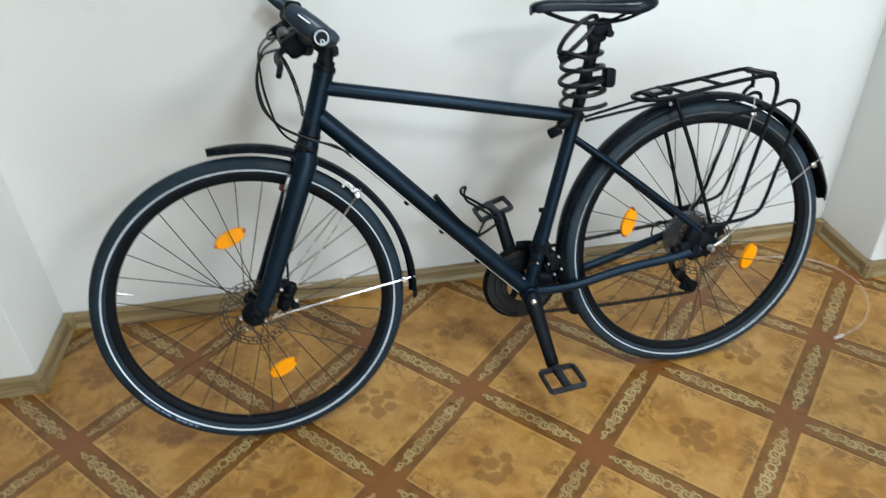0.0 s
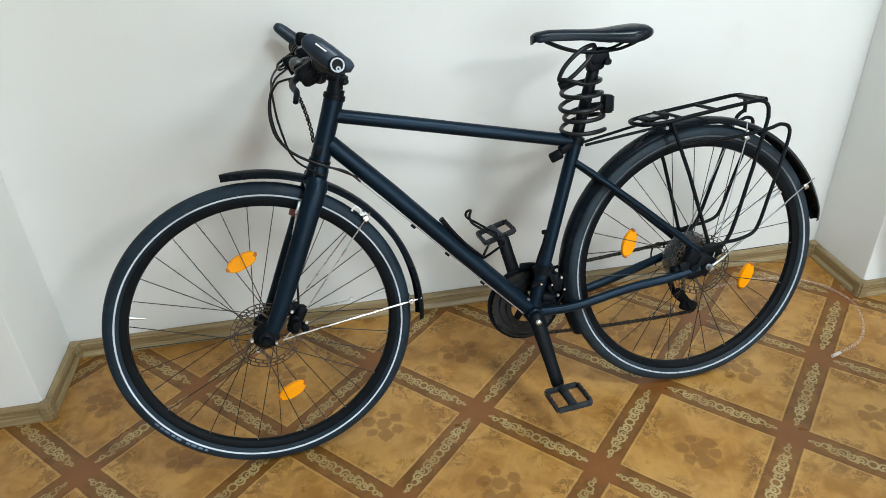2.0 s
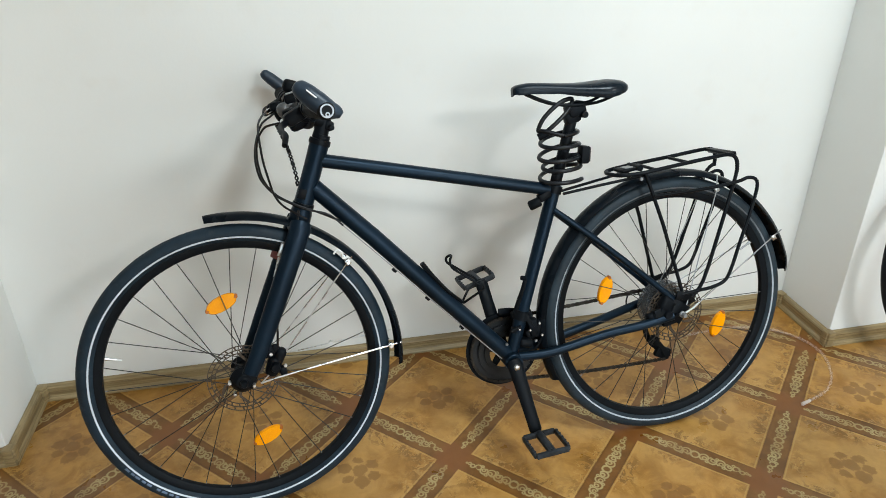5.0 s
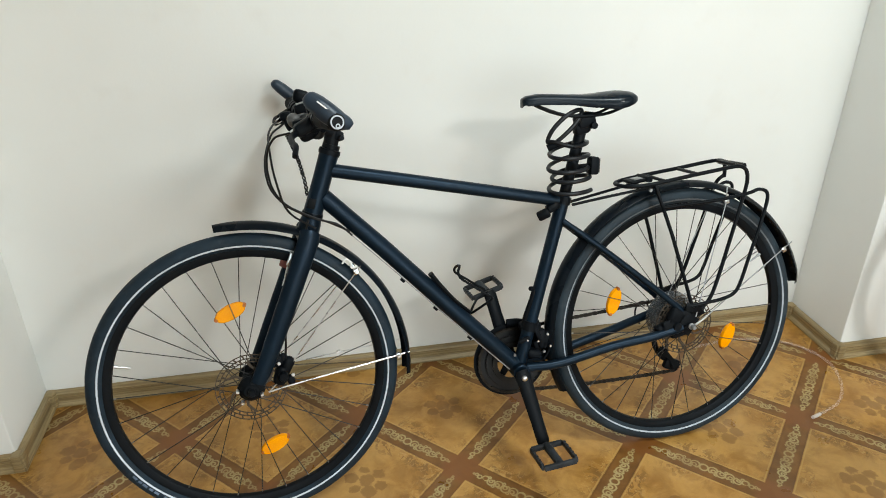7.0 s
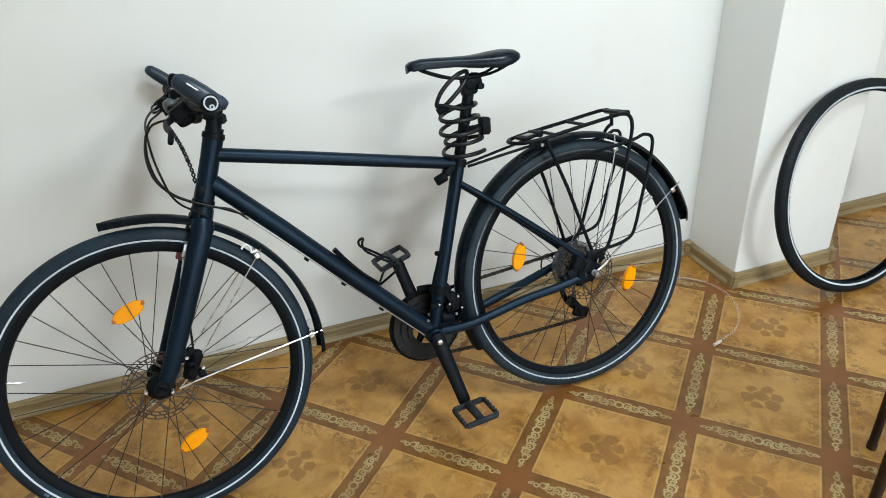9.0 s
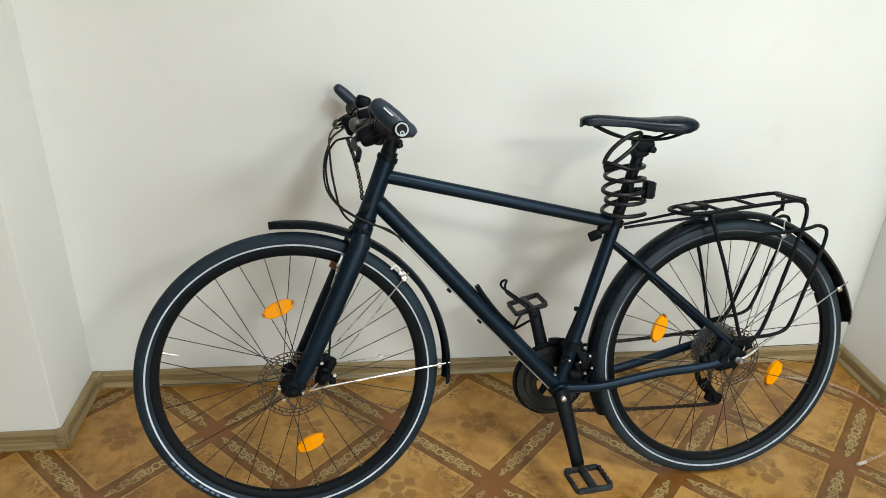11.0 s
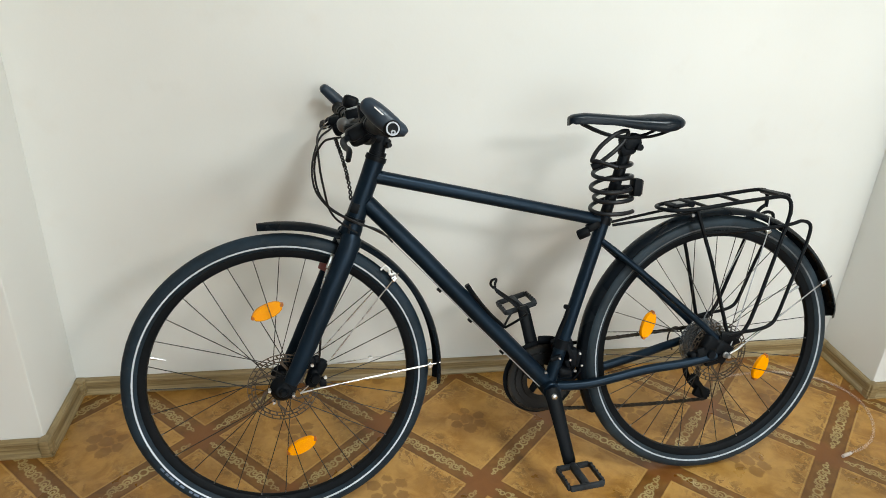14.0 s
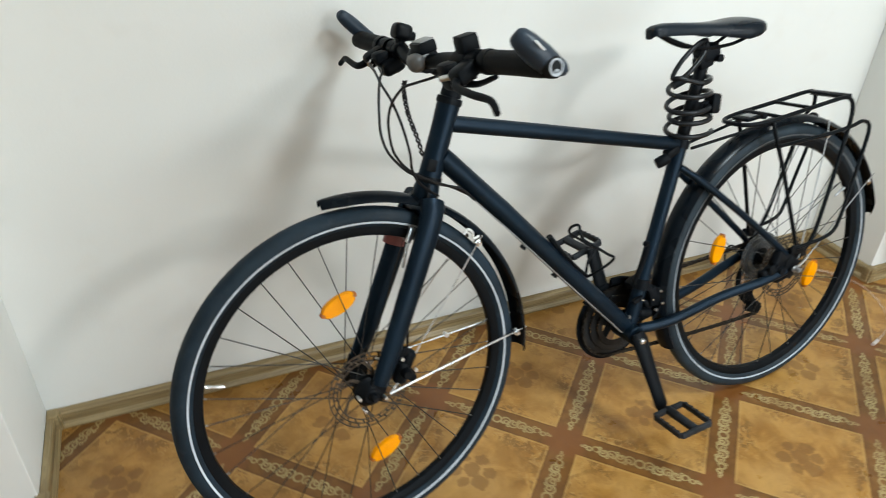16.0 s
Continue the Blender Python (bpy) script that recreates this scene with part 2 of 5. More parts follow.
def amber_plastic():
    m, nt, b = shader("amber_reflector", 0.22)
    v = nt.nodes.new("ShaderNodeTexVoronoi")
    v.inputs["Scale"].default_value = 420
    c = nt.nodes.new("ShaderNodeTexCoord")
    nt.links.new(c.outputs["Object"], v.inputs["Vector"])
    nt.links.new(mix(nt, step(nt, v.outputs[0], 0.1, 0.6), (1.0, 0.40, 0.0), (0.95, 0.33, 0.0)), b.inputs["Base Color"])
    relief(nt, b, v.outputs[0], 0.15, 0.001)
    b.inputs["Specular IOR Level"].default_value = 0.2
    b.inputs["Coat Weight"].default_value = 0.15
    return m


def tyre_rubber(name, low, high):
    m, nt, b = shader(name, 0.62)
    b.inputs["Specular IOR Level"].default_value = 0.22
    v = coords(nt)
    fine, broad = grain(nt, v, 420, 3), grain(nt, v, 14, 5)
    col = mix(nt, step(nt, broad, 0.35, 0.7), low, high)
    col = mix(nt, step(nt, grain(nt, v, 40, 6, 0.7), 0.54, 0.75, 0.0, 0.34), col, (0.058, 0.068, 0.078))
    nt.links.new(col, b.inputs["Base Color"])
    nt.links.new(step(nt, broad, 0.3, 0.7, 0.5, 0.72), b.inputs["Roughness"])
    relief(nt, b, fine, 0.35, 0.001)
    return m


WALL, LINO, SKIRT = painted_wall(), printed_linoleum(), plastic_wood("skirting_plastic")
CEIL = plain("ceiling_white", (0.80, 0.80, 0.78), 0.8, vary=0.03, scale=20)
NAVY = plain("navy_satin_paint", (0.0055, 0.0148, 0.0268), 0.38, 0.5, vary=0.2, scale=14, bump=0.03, dust=0.01, gloss=0.2)
BLACK = plain("black_paint", (0.0032, 0.0045, 0.0062), 0.42, vary=0.25, scale=40, gloss=0.11)
PLASTIC = plain("black_plastic", (0.0036, 0.0048, 0.0066), 0.5, vary=0.3, scale=70, bump=0.1, gloss=0.09)
GUARD = plain("mudguard_gloss", (0.0045, 0.0072, 0.0105), 0.28, vary=0.25, scale=18, dust=0.012, gloss=0.11)
RUBBER = tyre_rubber("tyre_rubber", (0.0090, 0.0172, 0.0255), (0.0165, 0.031, 0.046))
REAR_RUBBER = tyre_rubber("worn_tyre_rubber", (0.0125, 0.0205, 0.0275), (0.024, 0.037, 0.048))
SPARE = tyre_rubber("spare_tyre_rubber", (0.0035, 0.0055, 0.0075), (0.007, 0.0105, 0.014))
GRIP = plain("grip_rubber", (0.008, 0.009, 0.010), 0.7, vary=0.2, scale=120, bump=0.4, gloss=0.16)
WING = plain("grip_wing_rubber", (0.016, 0.028, 0.044), 0.42, vary=0.15, scale=60, bump=0.1, gloss=0.35)
LEATHER = plain("saddle_vinyl", (0.007, 0.012, 0.018), 0.30, vary=0.25, scale=50, bump=0.12, gloss=0.15)
STRIPE = plain("reflective_stripe", (0.56, 0.61, 0.67), 0.4, vary=0.12, scale=30)


def rear_stripe():
    """Reflective stripe of the rear wheel, darker towards the top of the wheel."""
    m, nt, b = shader("rear_reflective_stripe", 0.42)
    c = nt.nodes.new("ShaderNodeTexCoord")
    xyz = nt.nodes.new("ShaderNodeSeparateXYZ")
    nt.links.new(c.outputs["Object"], xyz.inputs[0])
    v = coords(nt)
    # mask that rises with height on the bicycle, broken up by noise
    worn = step(nt, op(nt, "ADD", xyz.outputs[1], op(nt, "MULTIPLY", grain(nt, v, 30, 4), 0.16)), 0.44, 0.66, 0.0, 0.84)
    col = mix(nt, step(nt, grain(nt, v, 90, 4), 0.35, 0.7), (0.34, 0.38, 0.43), (0.46, 0.50, 0.55))
    nt.links.new(mix(nt, worn, col, (0.03, 0.036, 0.042)), b.inputs["Base Color"])
    return m


REAR_STRIPE = rear_stripe()
STAYM = plain("dull_stay_steel", (0.33, 0.34, 0.35), 0.38, 0.45, vary=0.2, scale=80)
STEEL = plain("bright_steel", (0.66, 0.67, 0.68), 0.28, 1.0, vary=0.1, scale=80)
DULL = plain("worn_steel", (0.080, 0.060, 0.044), 0.5, 0.7, vary=0.25, scale=60, dust=0.15)
SPOKE = plain("black_spoke", (0.020, 0.018, 0.016), 0.45, 0.3, vary=0.2, scale=60)
CHAIN = plain("oily_chain", (0.030, 0.025, 0.020), 0.5, 0.8, vary=0.35, scale=150, dust=0.04)
AMBER = amber_plastic()
RED = plain("red_plastic", (0.014, 0.004, 0.004), 0.35, vary=0.15, scale=60)
LEGC = plain("leg_paint", (0.022, 0.013, 0.008), 0.45, vary=0.3, scale=40, gloss=0.25)
COG = plain("sprocket_steel", (0.13, 0.135, 0.14), 0.38, 0.9, vary=0.45, scale=120)
INNER = plain("inner_ring_steel", (0.022, 0.021, 0.02), 0.45, 0.8, vary=0.4, scale=120)
RINGM = plain("ring_alloy", (0.0065, 0.007, 0.008), 0.48, 0.3, vary=0.35, scale=90)
PEDALC = plain("worn_pedal_plastic", (0.021, 0.024, 0.028), 0.55, vary=0.5, scale=120, bump=0.1, gloss=0.2)
CLIP = plain("amber_clip", (0.42, 0.105, 0.003), 0.4, vary=0.2, scale=120)
NIPPLE = plain("spoke_nipple_steel", (0.20, 0.20, 0.20), 0.4, 0.8, vary=0.3, scale=120)
PRINT = plain("tyre_print", (0.12, 0.17, 0.25), 0.5, vary=0.4, scale=120)
RINGC = plain("pale_print", (0.42, 0.45, 0.49), 0.5, vary=0.08, scale=60)
REDB = plain("dull_red_band", (0.20, 0.055, 0.05), 0.5, vary=0.2, scale=60)
WHITE = plain("white_plastic", (0.78, 0.78, 0.76), 0.35, vary=0.06, scale=60)
HAZE = plain("hazy_grey_plastic", (0.085, 0.085, 0.085), 0.35, vary=0.3, scale=60)
GREY = plain("grey_plastic", (0.22, 0.22, 0.22), 0.4, vary=0.2, scale=60)
CABLE = plain("cable_sleeve", (0.005, 0.005, 0.006), 0.4, vary=0.2, scale=60, gloss=0.3)
LOCKC = plain("lock_sleeve", (0.0065, 0.0075, 0.0095), 0.36, vary=0.25, scale=60, gloss=0.25)
DISC = clear("clear_disc", (0.085, 0.09, 0.095), 0.14, 0.58)
HOSE = clear("clear_hose", (0.80, 0.64, 0.56), 0.22, 0.11)
HOSE_END = clear("hose_end", (0.85, 0.74, 0.68), 0.3, 0.6)
GLASS = clear("window_glass", (0.9, 0.95, 0.97), 0.03, 0.12)
FRAMEW = plain("window_frame_white", (0.80, 0.80, 0.79), 0.35, vary=0.04, scale=20)


# ---- shapes ----
def vec(p):
    return Vector(p)


def join(*shapes):
    verts, faces = [], []
    for vs, fs in shapes:
        k = len(verts)
        verts += vs
        faces += [tuple(i + k for i in f) for f in fs]
    return verts, faces


def moved(shape, f):
    return [tuple(f(Vector(p))) for p in shape[0]], shape[1]


def smooth_path(points, k=6, closed=False):
    """A Catmull-Rom curve through the points."""
    pts, out = [Vector(p) for p in points], []
    n = len(pts)
    for i in range(n if closed else n - 1):
        if closed:
            a, b, c, d = (pts[(i + j) % n] for j in (-1, 0, 1, 2))
        else:
            a, b, c, d = pts[max(i - 1, 0)], pts[i], pts[i + 1], pts[min(i + 2, n - 1)]
        for s in range(k):
            t = s / k
            out.append(0.5 * ((2 * b) + (c - a) * t + (2 * a - 5 * b + 4 * c - d) * t * t + (3 * b - a - 3 * c + d) * t ** 3))
    return out if closed else out + [pts[-1]]


def tube(path, r, n=10, closed=False, squash=None):
    """A round tube along a path; r may be a list; squash: (axis, factor) makes it oval."""
    pts = [Vector(p) for p in path]
    m = len(pts)
    rs = r if isinstance(r, (list, tuple)) else [r] * m
    if len(rs) != m:
        rs = [rs[0] + (rs[-1] - rs[0]) * i / (m - 1) for i in range(m)]
    verts, faces, side = [], [], None
    for i, p in enumerate(pts):
        if closed:
            way = (pts[(i + 1) % m] - pts[i - 1]).normalized()
        else:
            way = (pts[min(i + 1, m - 1)] - pts[max(i - 1, 0)]).normalized()
        if side is None:
            side = way.orthogonal().normalized()
        side = (side - way * side.dot(way)).normalized()
        up = way.cross(side)
        for j in range(n):
            a = 2 * math.pi * j / n
            off = (side * math.cos(a) + up * math.sin(a)) * rs[i]
            if squash:
                axis = Vector(squash[0])
                off -= axis * off.dot(axis) * (1 - squash[1])
            verts.append(tuple(p + off))
    for i in range(m if closed else m - 1):
        for j in range(n):
            k = (i + 1) % m
            faces.append((i * n + j, i * n + (j + 1) % n, k * n + (j + 1) % n, k * n + j))
    if not closed:
        faces += [tuple(range(n))[::-1], tuple((m - 1) * n + j for j in range(n))]
    return verts, faces


def lathe(profile, centre, axis, n=32, closed=False):
    """Turns a profile of (radius, height) round an axis."""
    axis, centre = Vector(axis).normalized(), Vector(centre)
    side = axis.orthogonal().normalized()
    up = axis.cross(side)
    m, verts, faces = len(profile), [], []
    for j in range(n):
        a = 2 * math.pi * j / n
        ray = side * math.cos(a) + up * math.sin(a)
        verts += [tuple(centre + ray * r + axis * h) for r, h in profile]
    for j in range(n):
        k = (j + 1) % n
        for i in range(m if closed else m - 1):
            i2 = (i + 1) % m
            faces.append((j * m + i, k * m + i, k * m + i2, j * m + i2))
    if not closed:
        if profile[0][0] > 1e-6:
            faces.append(tuple(j * m for j in range(n))[::-1])
        if profile[-1][0] > 1e-6:
            faces.append(tuple(j * m + m - 1 for j in range(n)))
    return verts, faces


def block(centre, size, turn=(0, 0, 0), bevel=0.15, segments=2):
    """A box with rounded edges; turn in degrees."""
    bm = bmesh.new()
    bmesh.ops.create_cube(bm, size=1)
    bmesh.ops.scale(bm, vec=size, verts=bm.verts)
    if bevel:
        bmesh.ops.bevel(bm, geom=bm.edges[:], offset=min(size) * bevel, segments=segments, affect="EDGES", profile=0.5)
    bmesh.ops.transform(bm, matrix=pose(*centre, *turn), verts=bm.verts)
    bm.verts.index_update()
    out = [tuple(v.co) for v in bm.verts], [tuple(v.index for v in f.verts) for f in bm.faces]
    bm.free()
    return out


def rod(a, b, r, n=10):
    return tube([a, b], r, n)


def mesh_of(name, shape, material, angle=38):
    me = bpy.data.meshes.new(name)
    me.from_pydata(shape[0], [], shape[1])
    bm = bmesh.new()
    bm.from_mesh(me)
    bmesh.ops.recalc_face_normals(bm, faces=bm.faces)
    bm.to_mesh(me)
    bm.free()
    me.materials.append(material)
    me.shade_smooth()
    me.set_sharp_from_angle(angle=radians(angle))
    return me


def part(name, shape, material, parent=None, label="", angle=38):
    ob = new(name, mesh_of(name, shape, material, angle))
    ob.parent = parent
    return tagged(ob, label) if label else ob


def structure(name, shape, material, label, category="", angle=38):
    return tagged(part(name, shape, material, None, "", angle), label, category or name.split("_")[0], kind="structure")


# ---- room ----
BACK, PIER = 0.022, -0.236            # niche back wall and pier faces
NICHE_L, NICHE_R, NICHE_B, PIL_R = -1.407, 1.028, 1.041, 1.444     # NICHE_B: the right return where it meets the back wall
T = 0.16


def span(x0, x1, y0, y1, z0, z1):
    return block(((x0 + x1) / 2, (y0 + y1) / 2, (z0 + z1) / 2), (x1 - x0, y1 - y0, z1 - z0), bevel=0)


def pier(x0, x1, y0, y1, z1, round_left, round_right, back=None):
    """An upright block of wall, its free front corners slightly rounded."""
    r, ring = 0.003, []
    ring.append((x0 if back is None else back, y1))
    for on, x, s in ((round_left, x0, 1), (round_right, x1, -1)):
        if not on:
            ring.append((x, y0))
            continue
        arc = [(x + s * r * (1 - math.cos(a)), y0 + r * (1 - math.sin(a))) for a in (0, 0.4, 0.8, 1.2, math.pi / 2)]
        ring += arc if s > 0 else arc[::-1]
    ring.append((x1, y1))
    n = len(ring)
    verts = [(x, y, 0.0) for x, y in ring] + [(x, y, z1) for x, y in ring]
    faces = [(i, (i + 1) % n, n + (i + 1) % n, n + i) for i in range(n)] + [tuple(range(n))[::-1], tuple(range(n, 2 * n))]
    return verts, faces


structure("floor", span(ROOM_L - T, ROOM_R + T, ROOM_F - T, BACK + T, -0.12, 0.0), LINO,
          "golden brown linoleum floor printed with diagonal tiles and scroll borders")
structure("ceiling", span(ROOM_L - T, ROOM_R + T, ROOM_F - T, BACK + T, ROOM_H, ROOM_H + 0.12), CEIL, "plain white painted ceiling")
structure("wall_north", span(ROOM_L - T, ROOM_R + T, BACK, BACK + T, 0, ROOM_H), WALL, "cream white painted plaster wall of the niches", "wall")
structure("wall_pier_left", pier(ROOM_L, NICHE_L, PIER, BACK - 0.001, ROOM_H, False, True), WALL, "cream white wall projecting beside the niche", "wall")
structure("wall_pier_right", pier(NICHE_R, PIL_R, PIER, BACK - 0.001, ROOM_H, True, True, NICHE_B), WALL, "narrow cream white pilaster between two niches", "wall")
structure("wall_west", span(ROOM_L - T, ROOM_L, ROOM_F - T, BACK, 0, ROOM_H), WALL, "plain cream white side wall", "wall")
structure("wall_east", span(ROOM_R, ROOM_R + T, ROOM_F - T, BACK, 0, ROOM_H), WALL, "plain cream white side wall", "wall")
wx0, wx1, wz0, wz1 = WIN_X - WIN_W / 2, WIN_X + WIN_W / 2, WIN_Z - WIN_H / 2, WIN_Z + WIN_H / 2
structure("wall_south", join(span(ROOM_L, wx0, ROOM_F - T, ROOM_F, 0, ROOM_H), span(wx1, ROOM_R, ROOM_F - T, ROOM_F, 0, ROOM_H),
                             span(wx0, wx1, ROOM_F - T, ROOM_F, 0, wz0), span(wx0, wx1, ROOM_F - T, ROOM_F, wz1, ROOM_H)),
          WALL, "plain cream white wall with an added unseen window", "wall")
# unseen window, added to hold the front fill light
window = tagged(new("unseen_window_1"), "unseen white framed window with clear panes, added for front fill light", "window", kind="structure")
f = 0.06
part("window_frame", join(span(wx0, wx0 + f, ROOM_F - 0.11, ROOM_F - 0.05, wz0, wz1), span(wx1 - f, wx1, ROOM_F - 0.11, ROOM_F - 0.05, wz0, wz1),
                          span(wx0 + f, wx1 - f, ROOM_F - 0.11, ROOM_F - 0.05, wz0, wz0 + f), span(wx0 + f, wx1 - f, ROOM_F - 0.11, ROOM_F - 0.05, wz1 - f, wz1),
                          span(WIN_X - f / 2, WIN_X + f / 2, ROOM_F - 0.11, ROOM_F - 0.05, wz0 + f, wz1 - f)), FRAMEW, window)
for x0, x1 in ((wx0 + f, WIN_X - f / 2), (WIN_X + f / 2, wx1 - f)):
    part("pane", span(x0, x1, ROOM_F - 0.085, ROOM_F - 0.079, wz0 + f, wz1 - f), GLASS, window).visible_shadow = False

# skirting: a plastic profile with a raised lip, a flat channel and a foot
SKIRT_PROFILE = [(0.0, 0.0), (0.021, 0.0), (0.0215, 0.004), (0.019, 0.009), (0.0165, 0.013), (0.0135, 0.016), (0.0135, 0.034),
                 (0.0150, 0.0362), (0.0150, 0.041), (0.0125, 0.0455), (0.008, 0.0485), (0.002, 0.050), (0.0, 0.050)]


def skirting(name, a, b, out, label, mitre_a=0, mitre_b=0):
    """A run from a to b on the floor; out: the way from the wall; mitre: +1 outer corner, -1 inner corner."""
    a, b, out = Vector((*a, 0)), Vector((*b, 0)), Vector((*out, 0))
    way = (b - a).normalized()
    verts, n = [], len(SKIRT_PROFILE)
    for p, m, s in ((a, mitre_a, -1), (b, mitre_b, 1)):
        verts += [tuple(p + out * d + way * s * m * d + Vector((0, 0, h))) for d, h in SKIRT_PROFILE]
    faces = [(i, (i + 1) % n, n + (i + 1) % n, n + i) for i in range(n)] + [tuple(range(n))[::-1], tuple(range(n, 2 * n))]
    return structure(name, (verts, faces), SKIRT, label, "skirting", 20)


LAB = "brown wood-patterned plastic skirting along the cream wall"
g = 0.0015
skirting("baseboard_1", (ROOM_L, PIER - g), (NICHE_L, PIER - g), (0, -1), LAB, 0, 1)
skirting("baseboard_2", (NICHE_L + g, PIER), (NICHE_L + g, BACK), (1, 0), LAB, 1, -1)
skirting("baseboard_3", (NICHE_L, BACK - g), (NICHE_B, BACK - g), (0, -1), LAB, -1, -1)
skirting("baseboard_4", (NICHE_B - g, BACK), (NICHE_R - g, PIER), (-1, 0), LAB, -1, 1)
skirting("baseboard_5", (NICHE_R, PIER - g), (PIL_R, PIER - g), (0, -1), LAB, 1, 1)
skirting("baseboard_6", (PIL_R + g, PIER), (PIL_R + g, BACK), (1, 0), LAB, 1, -1)
skirting("baseboard_7", (PIL_R, BACK - g), (ROOM_R, BACK - g), (0, -1), LAB, -1, 0)


def corner_cap(name, x, y, sx, sy, label):
    """A moulded corner piece over a skirting joint."""
    w = 0.03
    shape = join(block((x + sx * w / 2, y + sy * 0.0122, 0.0258), (w, 0.0244, 0.0516), bevel=0.2), block((x + sx * 0.0127, y + sy * (w / 2 + 0.001), 0.0264), (0.0254, w + 0.001, 0.0528), bevel=0.2))
    return structure(name, shape, SKIRT, label, "skirting")


corner_cap("trim_1", NICHE_L, BACK, 1, -1, "wood-patterned plastic inner corner piece of the skirting")
corner_cap("trim_2", NICHE_B, BACK, -1, -1, "wood-patterned plastic inner corner piece of the skirting")
corner_cap("trim_3", NICHE_L - 0.008, PIER + 0.008, 1, -1, "wood-patterned plastic outer corner piece of the skirting")
corner_cap("trim_4", NICHE_R + 0.008, PIER + 0.008, -1, -1, "wood-patterned plastic outer corner piece of the skirting")
corner_cap("trim_5", PIL_R - 0.008, PIER + 0.008, 1, -1, "wood-patterned plastic outer corner piece of the skirting")

lamp_thing = tagged(new("ceiling_light"), "round white ceiling lamp with a frosted diffuser", "lamp", group="ceiling lamps")
lamp_thing.location = (*LAMPS[0][:2], ROOM_H)
part("base_plate", lathe([(0.0, 0.0), (0.29, 0.0), (0.29, -0.03), (0.0, -0.03)], (0, 0, 0), (0, 0, 1), 40), FRAMEW, lamp_thing)
part("diffuser", lathe([(0.275, -0.031), (0.28, -0.06), (0.24, -0.09), (0.15, -0.108), (0.0, -0.112)], (0, 0, 0), (0, 0, 1), 40), WHITE, lamp_thing, "frosted white diffuser")
copy_thing(lamp_thing, Matrix.Translation((*LAMPS[1][:2], ROOM_H)))

# ---- the bicycle ----
# local axes: x towards the rear, y up in the plane of the wheels, z away from the wall
LEAN_BACK = radians(12.6)
YAW = radians(2.12)
along = Vector((math.cos(YAW), math.sin(YAW), 0.0))
out = Vector((math.sin(YAW), -math.cos(YAW), 0.0))
up = Vector((0, 0, 1)) * math.cos(LEAN_BACK) - out * math.sin(LEAN_BACK)
side = out * math.cos(LEAN_BACK) + Vector((0, 0, 1)) * math.sin(LEAN_BACK)
BIKE = Matrix((along * 0.9905, up * 0.9955, side * 0.960)).transposed().to_4x4()
BIKE.translation = (-0.7408, -0.5108, 0.0)
bike = tagged(new("bicycle"), "dark navy trekking bicycle with mudguards and rack against a wall", "bicycle")
bike.matrix_world = BIKE

HEAD_TOP, HEAD_LOW = Vector((0.202, 0.847, 0)), Vector((0.155, 0.722, 0))
STEER = Matrix.Translation(HEAD_LOW) @ Matrix.Rotation(radians(-1.0), 4, "X") @ Matrix.Rotation(radians(4.0), 4, (HEAD_TOP - HEAD_LOW).normalized()) @ Matrix.Translation(-HEAD_LOW)


def steered(shape):
    return moved(shape, lambda p: STEER @ p)


FRONT, REAR, WHEEL_R, TYRE_R = Vector((-0.0255, 0.3470, 0)), Vector((1.0655, 0.3470, 0)), 0.352, 0.0200
TRIM = 0.9853                          # the wheels are a little smaller than the rim standard
Z = Vector((0, 0, 1))


def polar(c, r, degrees, z=0.0):
    a = radians(degrees)
    return Vector((c.x + r * math.cos(a), c.y + r * math.sin(a), z))


def ring_profile(major, minor, n, flat=1.0):
    return [(major + minor * math.cos(2 * math.pi * i / n), flat * minor * math.sin(2 * math.pi * i / n)) for i in range(n)]


